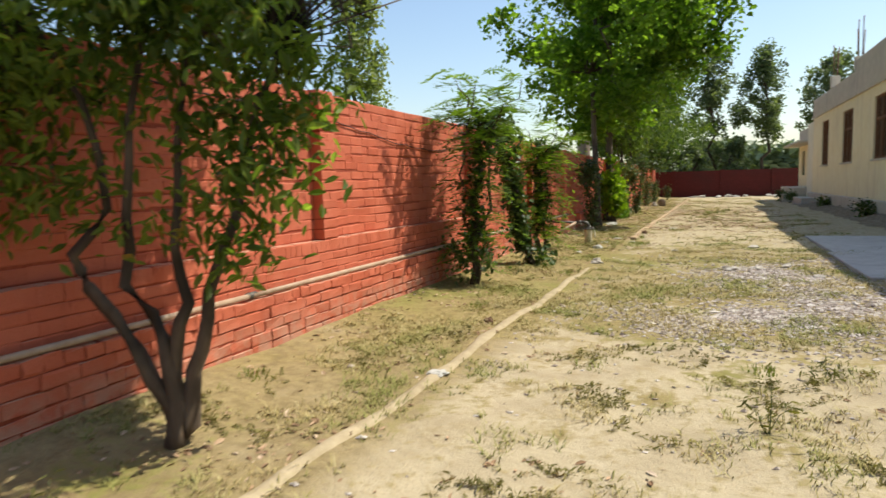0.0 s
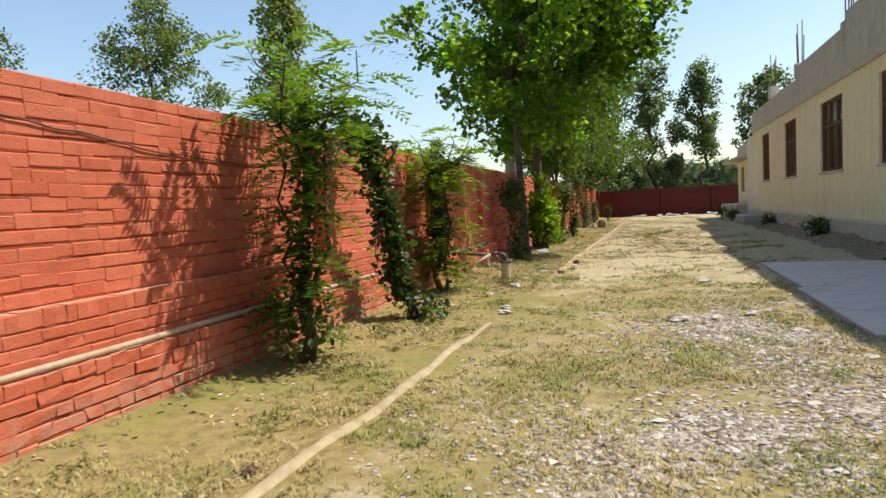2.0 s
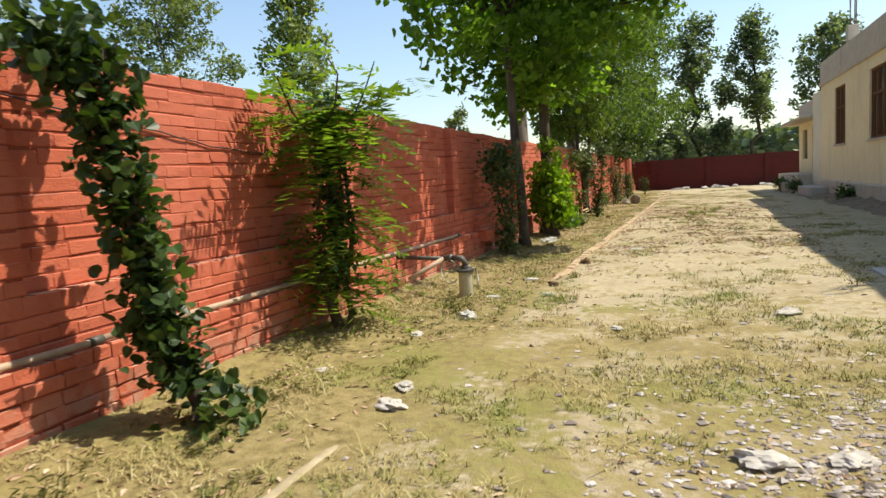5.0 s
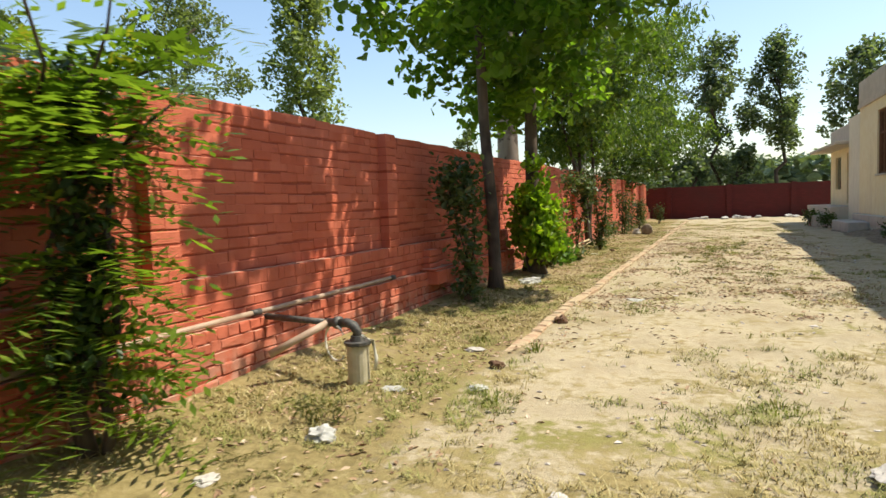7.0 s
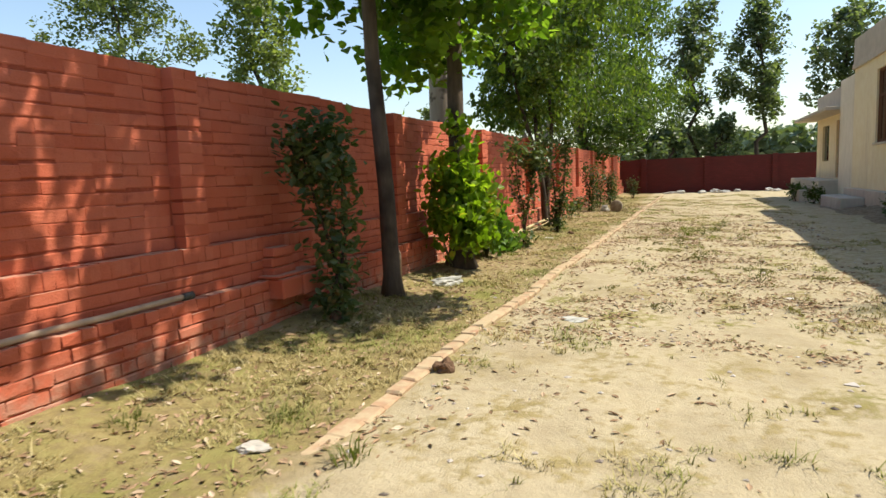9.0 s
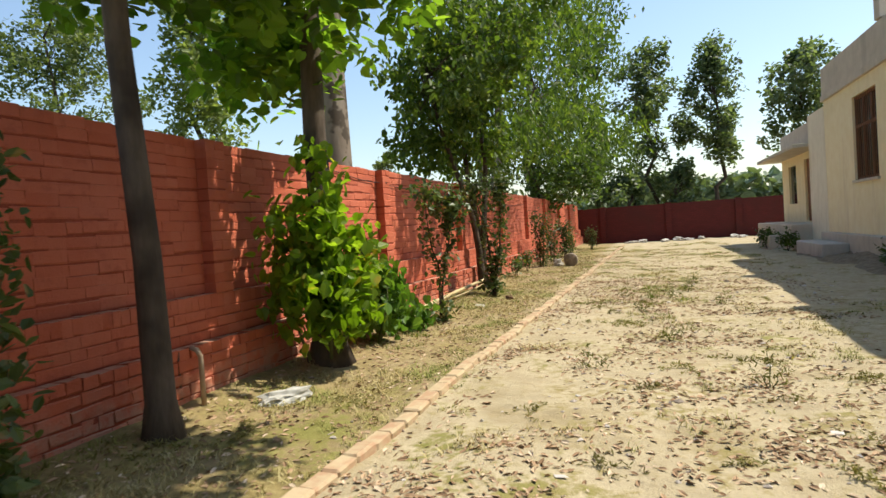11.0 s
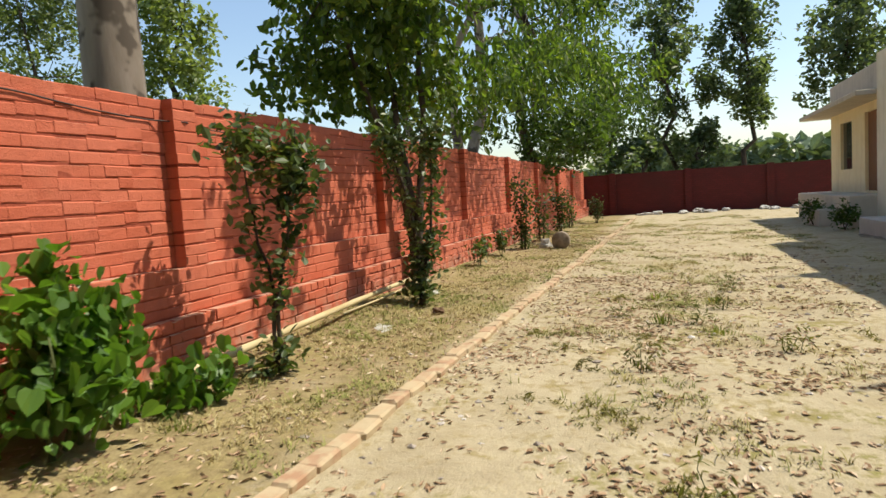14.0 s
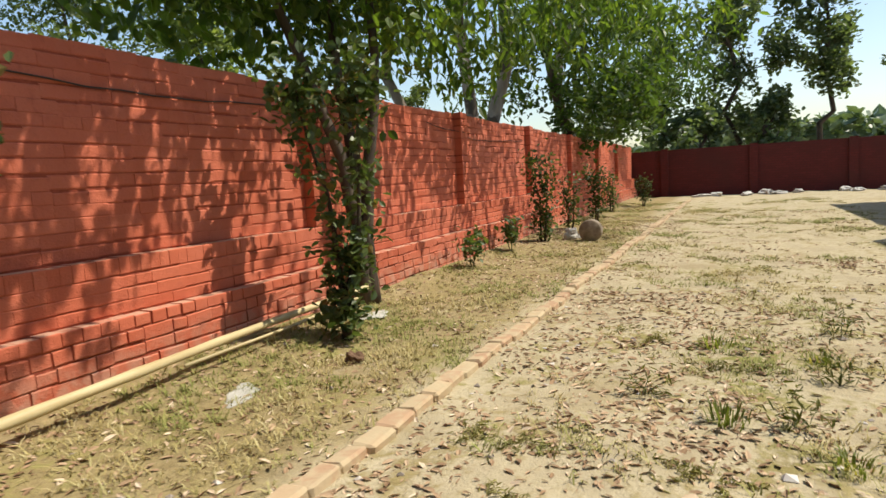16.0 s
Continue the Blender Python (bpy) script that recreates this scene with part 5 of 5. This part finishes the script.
def course(y0, y1, length, rng, header=0.18, offset=0.0):
    """Cut a course from y0 to y1 into bricks: (start, end)."""
    y, out = y0 - offset, []
    while y < y1:
        w = length * (0.52 if rng.uniform() < header else 1.0) * rng.uniform(0.97, 1.03)
        a, b = max(y, y0), min(y + w, y1)
        if b - a > 0.03:
            out.append((a, b))
        y += w
    return out


def all_bricks():
    rng = np.random.default_rng(500)
    out = []                  # back x, depth, y0, y1, z0, z1, looseness
    pitch = (TOP - SILL) / 15
    gaps = [(a + 0.25, b) for a, b in zip([-1.25] + PIERS, PIERS + [WALL_Y1])]
    for i in range(15):
        z = SILL + i * pitch
        for a, b in gaps:
            for p, q in course(a, b, 0.24, rng, offset=0.12 * (i % 2)):
                out.append((FACE - 0.02, 0.02, p, q, z, z + pitch, 1.0))
        for y in PIERS:
            for p, q in ([(y, y + 0.25)] if i % 2 else [(y, y + 0.125), (y + 0.125, y + 0.25)]):
                out.append((FACE - 0.02, 0.02 + PROUD, p, q, z, z + pitch, 0.6))
    up = (SILL - LEDGE - 0.12) / 3
    for p, q in course(-1.0, WALL_Y1, 0.079, rng, 0.0):
        out.append((FACE - 0.02, 0.02 + PROUD, p, q, SILL - 0.12, SILL, 1.3))
    for i in range(3):
        for p, q in course(-1.0, WALL_Y1, 0.24, rng, 0.3, 0.12 * (i % 2)):
            out.append((FACE + PROUD - 0.02, 0.02, p, q, LEDGE + i * up, LEDGE + (i + 1) * up, 1.0))
    low = LEDGE / 5
    for i in range(-1, 5):
        for p, q in course(-1.0, WALL_Y1, 0.24 if i < 4 else 0.122, rng, 0.45 if i < 4 else 0.0, 0.12 * (i % 2)):
            out.append((FACE + PROUD - 0.02 if i == 4 else FACE + FOOT - 0.03, FOOT - PROUD + 0.02 if i == 4 else 0.03, p, q, i * low, (i + 1) * low, 2.2))
    return out


def build_bricks():
    rng = np.random.default_rng(501)
    verts, faces, n = [], [], 0
    shared = {}
    for bx, dx, y0, y1, z0, z1, loose in all_bricks():
        if z0 >= SILL - 0.001:
            lift = (wall_top(y0) - SILL) / (TOP - SILL)
            z0, z1 = SILL + (z0 - SILL) * lift, SILL + (z1 - SILL) * lift
        joint, bed = (0.003, 0.0062) if loose < 2 else (0.009, 0.010)
        dy, dz = y1 - y0 - joint * (0.0 if loose < 2 and rng.uniform() < 0.5 else rng.uniform(0.1, 0.7 if loose < 2 else 1.6)), z1 - z0 - bed * rng.uniform(0.35, 2.0)
        push = rng.normal(0, 0.0016 if loose < 2 else 0.0038)
        wave = 0.009 * math.sin(1.9 * y0 + 11 * z0) + 0.006 * math.sin(5.3 * y0 + 23 * z0) + rng.normal(0, 0.002)
        tip = rng.normal(0, 1, 2) * (0.009, 0.004) * (loose, loose if loose < 2 else 1.6 * loose)
        c = (bx + push, (y0 + y1) / 2, (z0 + z1) / 2 + wave * (1 if SILL < z0 < TOP - 0.1 else 0.3))
        if STRETCH[0] < c[1] < STRETCH[1]:
            key = (round(dx, 3), round(dy / 0.012), round(dz / 0.012))
            if key not in shared:
                shared[key] = mesh_from("brick", brick_verts(dx, dy, dz, 0.005), BRICK_FACES)
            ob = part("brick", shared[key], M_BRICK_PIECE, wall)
            ob.matrix_world = Matrix.Translation(c) @ Euler((tip[0], 0, tip[1])).to_matrix().to_4x4()
            continue
        v = brick_verts(dx, dy, dz, 0.005)
        v[8:, 0] += rng.normal(0, 0.0015, 4) * loose
        v[4:, 1:] += rng.normal(0, 0.0022, (8, 2)) * loose
        v[:, 0] += v[:, 1] * tip[1] * 0.8
        verts.append(v + np.array(c))
        faces.append(BRICK_FACES + n)
        n += 12
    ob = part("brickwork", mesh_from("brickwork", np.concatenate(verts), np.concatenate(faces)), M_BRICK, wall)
    tagged(ob, kind="stuff")


build_bricks()


# ---- kerb of bricks ----
def kerb_brick_material():
    k = Nodes("dusty_kerb_brick")
    y = k.xyz()[1]
    c = k.ramp(k.each(), (0, (0.34, 0.17, 0.10)), (0.5, (0.42, 0.26, 0.16)), (1, (0.48, 0.36, 0.22)))
    n = k.noise(9, 6)
    # sand trodden over the older stretch
    c = k.mix(k.math("MAXIMUM", k.step(y, 17.0, 12.0), k.math("ADD", 0.25, k.math("MULTIPLY", k.step(n, 0.38, 0.58), 0.6))), c, (0.46, 0.37, 0.235))
    return k.surface(c, 0.95, k.bump(n, 0.8, 0.012), spec=0.15)


def build_kerb():
    M_KERB = kerb_brick_material()
    rng = np.random.default_rng(600)
    kerb = tagged(new("kerb"), "row of half-buried bricks edging the planting bed", "kerb", kind="structure")
    shapes = []
    for i in range(6):
        bm = bmesh.new()
        box(bm, -0.06, 0.06, -0.1135, 0.1135, -0.05, 0.05, bevel=0.014)
        for v in bm.verts:
            v.co += Vector(rng.normal(0, 0.004, 3))
        me = bpy.data.meshes.new("kerb_brick")
        bm.to_mesh(me)
        bm.free()
        me.materials.append(M_KERB)
        shapes.append(me)
    ys = np.arange(0.4, 9.95, 0.06)
    prof = [(-0.062, -0.06), (-0.05, 0.002), (-0.03, 0.015), (0.0, 0.018), (0.03, 0.013), (0.05, 0.0), (0.062, -0.06)]
    v = []
    for y in ys:
        fade = min(1.0, (9.95 - y) / 1.2)
        w = 1 + 0.3 * noise.noise(Vector((0, y * 3.1, 4)))
        for px, pz in prof:
            n = noise.noise(Vector((px * 9, y * 5, 2)))
            v.append((kerb_x(y) + px * w + 0.02 * noise.noise(Vector((3, y * 0.8, 0))), y, gz(kerb_x(y), y) + pz - 0.02 * (1 - fade) + 0.008 * n))
    m = len(prof)
    f = [(a * m + b, a * m + b + 1, (a + 1) * m + b + 1, (a + 1) * m + b) for a in range(len(ys) - 1) for b in range(m - 1)]
    k = Nodes("trodden_cement")
    c = k.ramp(k.noise(7, 6), (0.3, (0.30, 0.24, 0.14)), (0.7, (0.45, 0.37, 0.235)))
    part("kerb_strip", mesh_from("kerb_strip", v, f, True), k.surface(c, 0.95, k.bump(k.noise(40, 5), 0.6, 0.01)), kerb, "earth-covered cement edging strip")
    y = 15.3
    while y < 47.0:
        if y > 15.2:
            proud = (0.014 + 0.034 * min(1, max(0, (y - 15) / 4))) + rng.normal(0, 0.003)
            ob = new("brick", shapes[rng.integers(6)])
            ob.parent = kerb
            x = kerb_x(y)
            ob.matrix_world = pose(x + rng.normal(0, 0.005), y, gz(x, y) - 0.05 + proud, rng.normal(0, 0.7), rng.normal(0, 2.0), -1.06 + rng.normal(0, 0.8))
        y += 0.226


build_kerb()
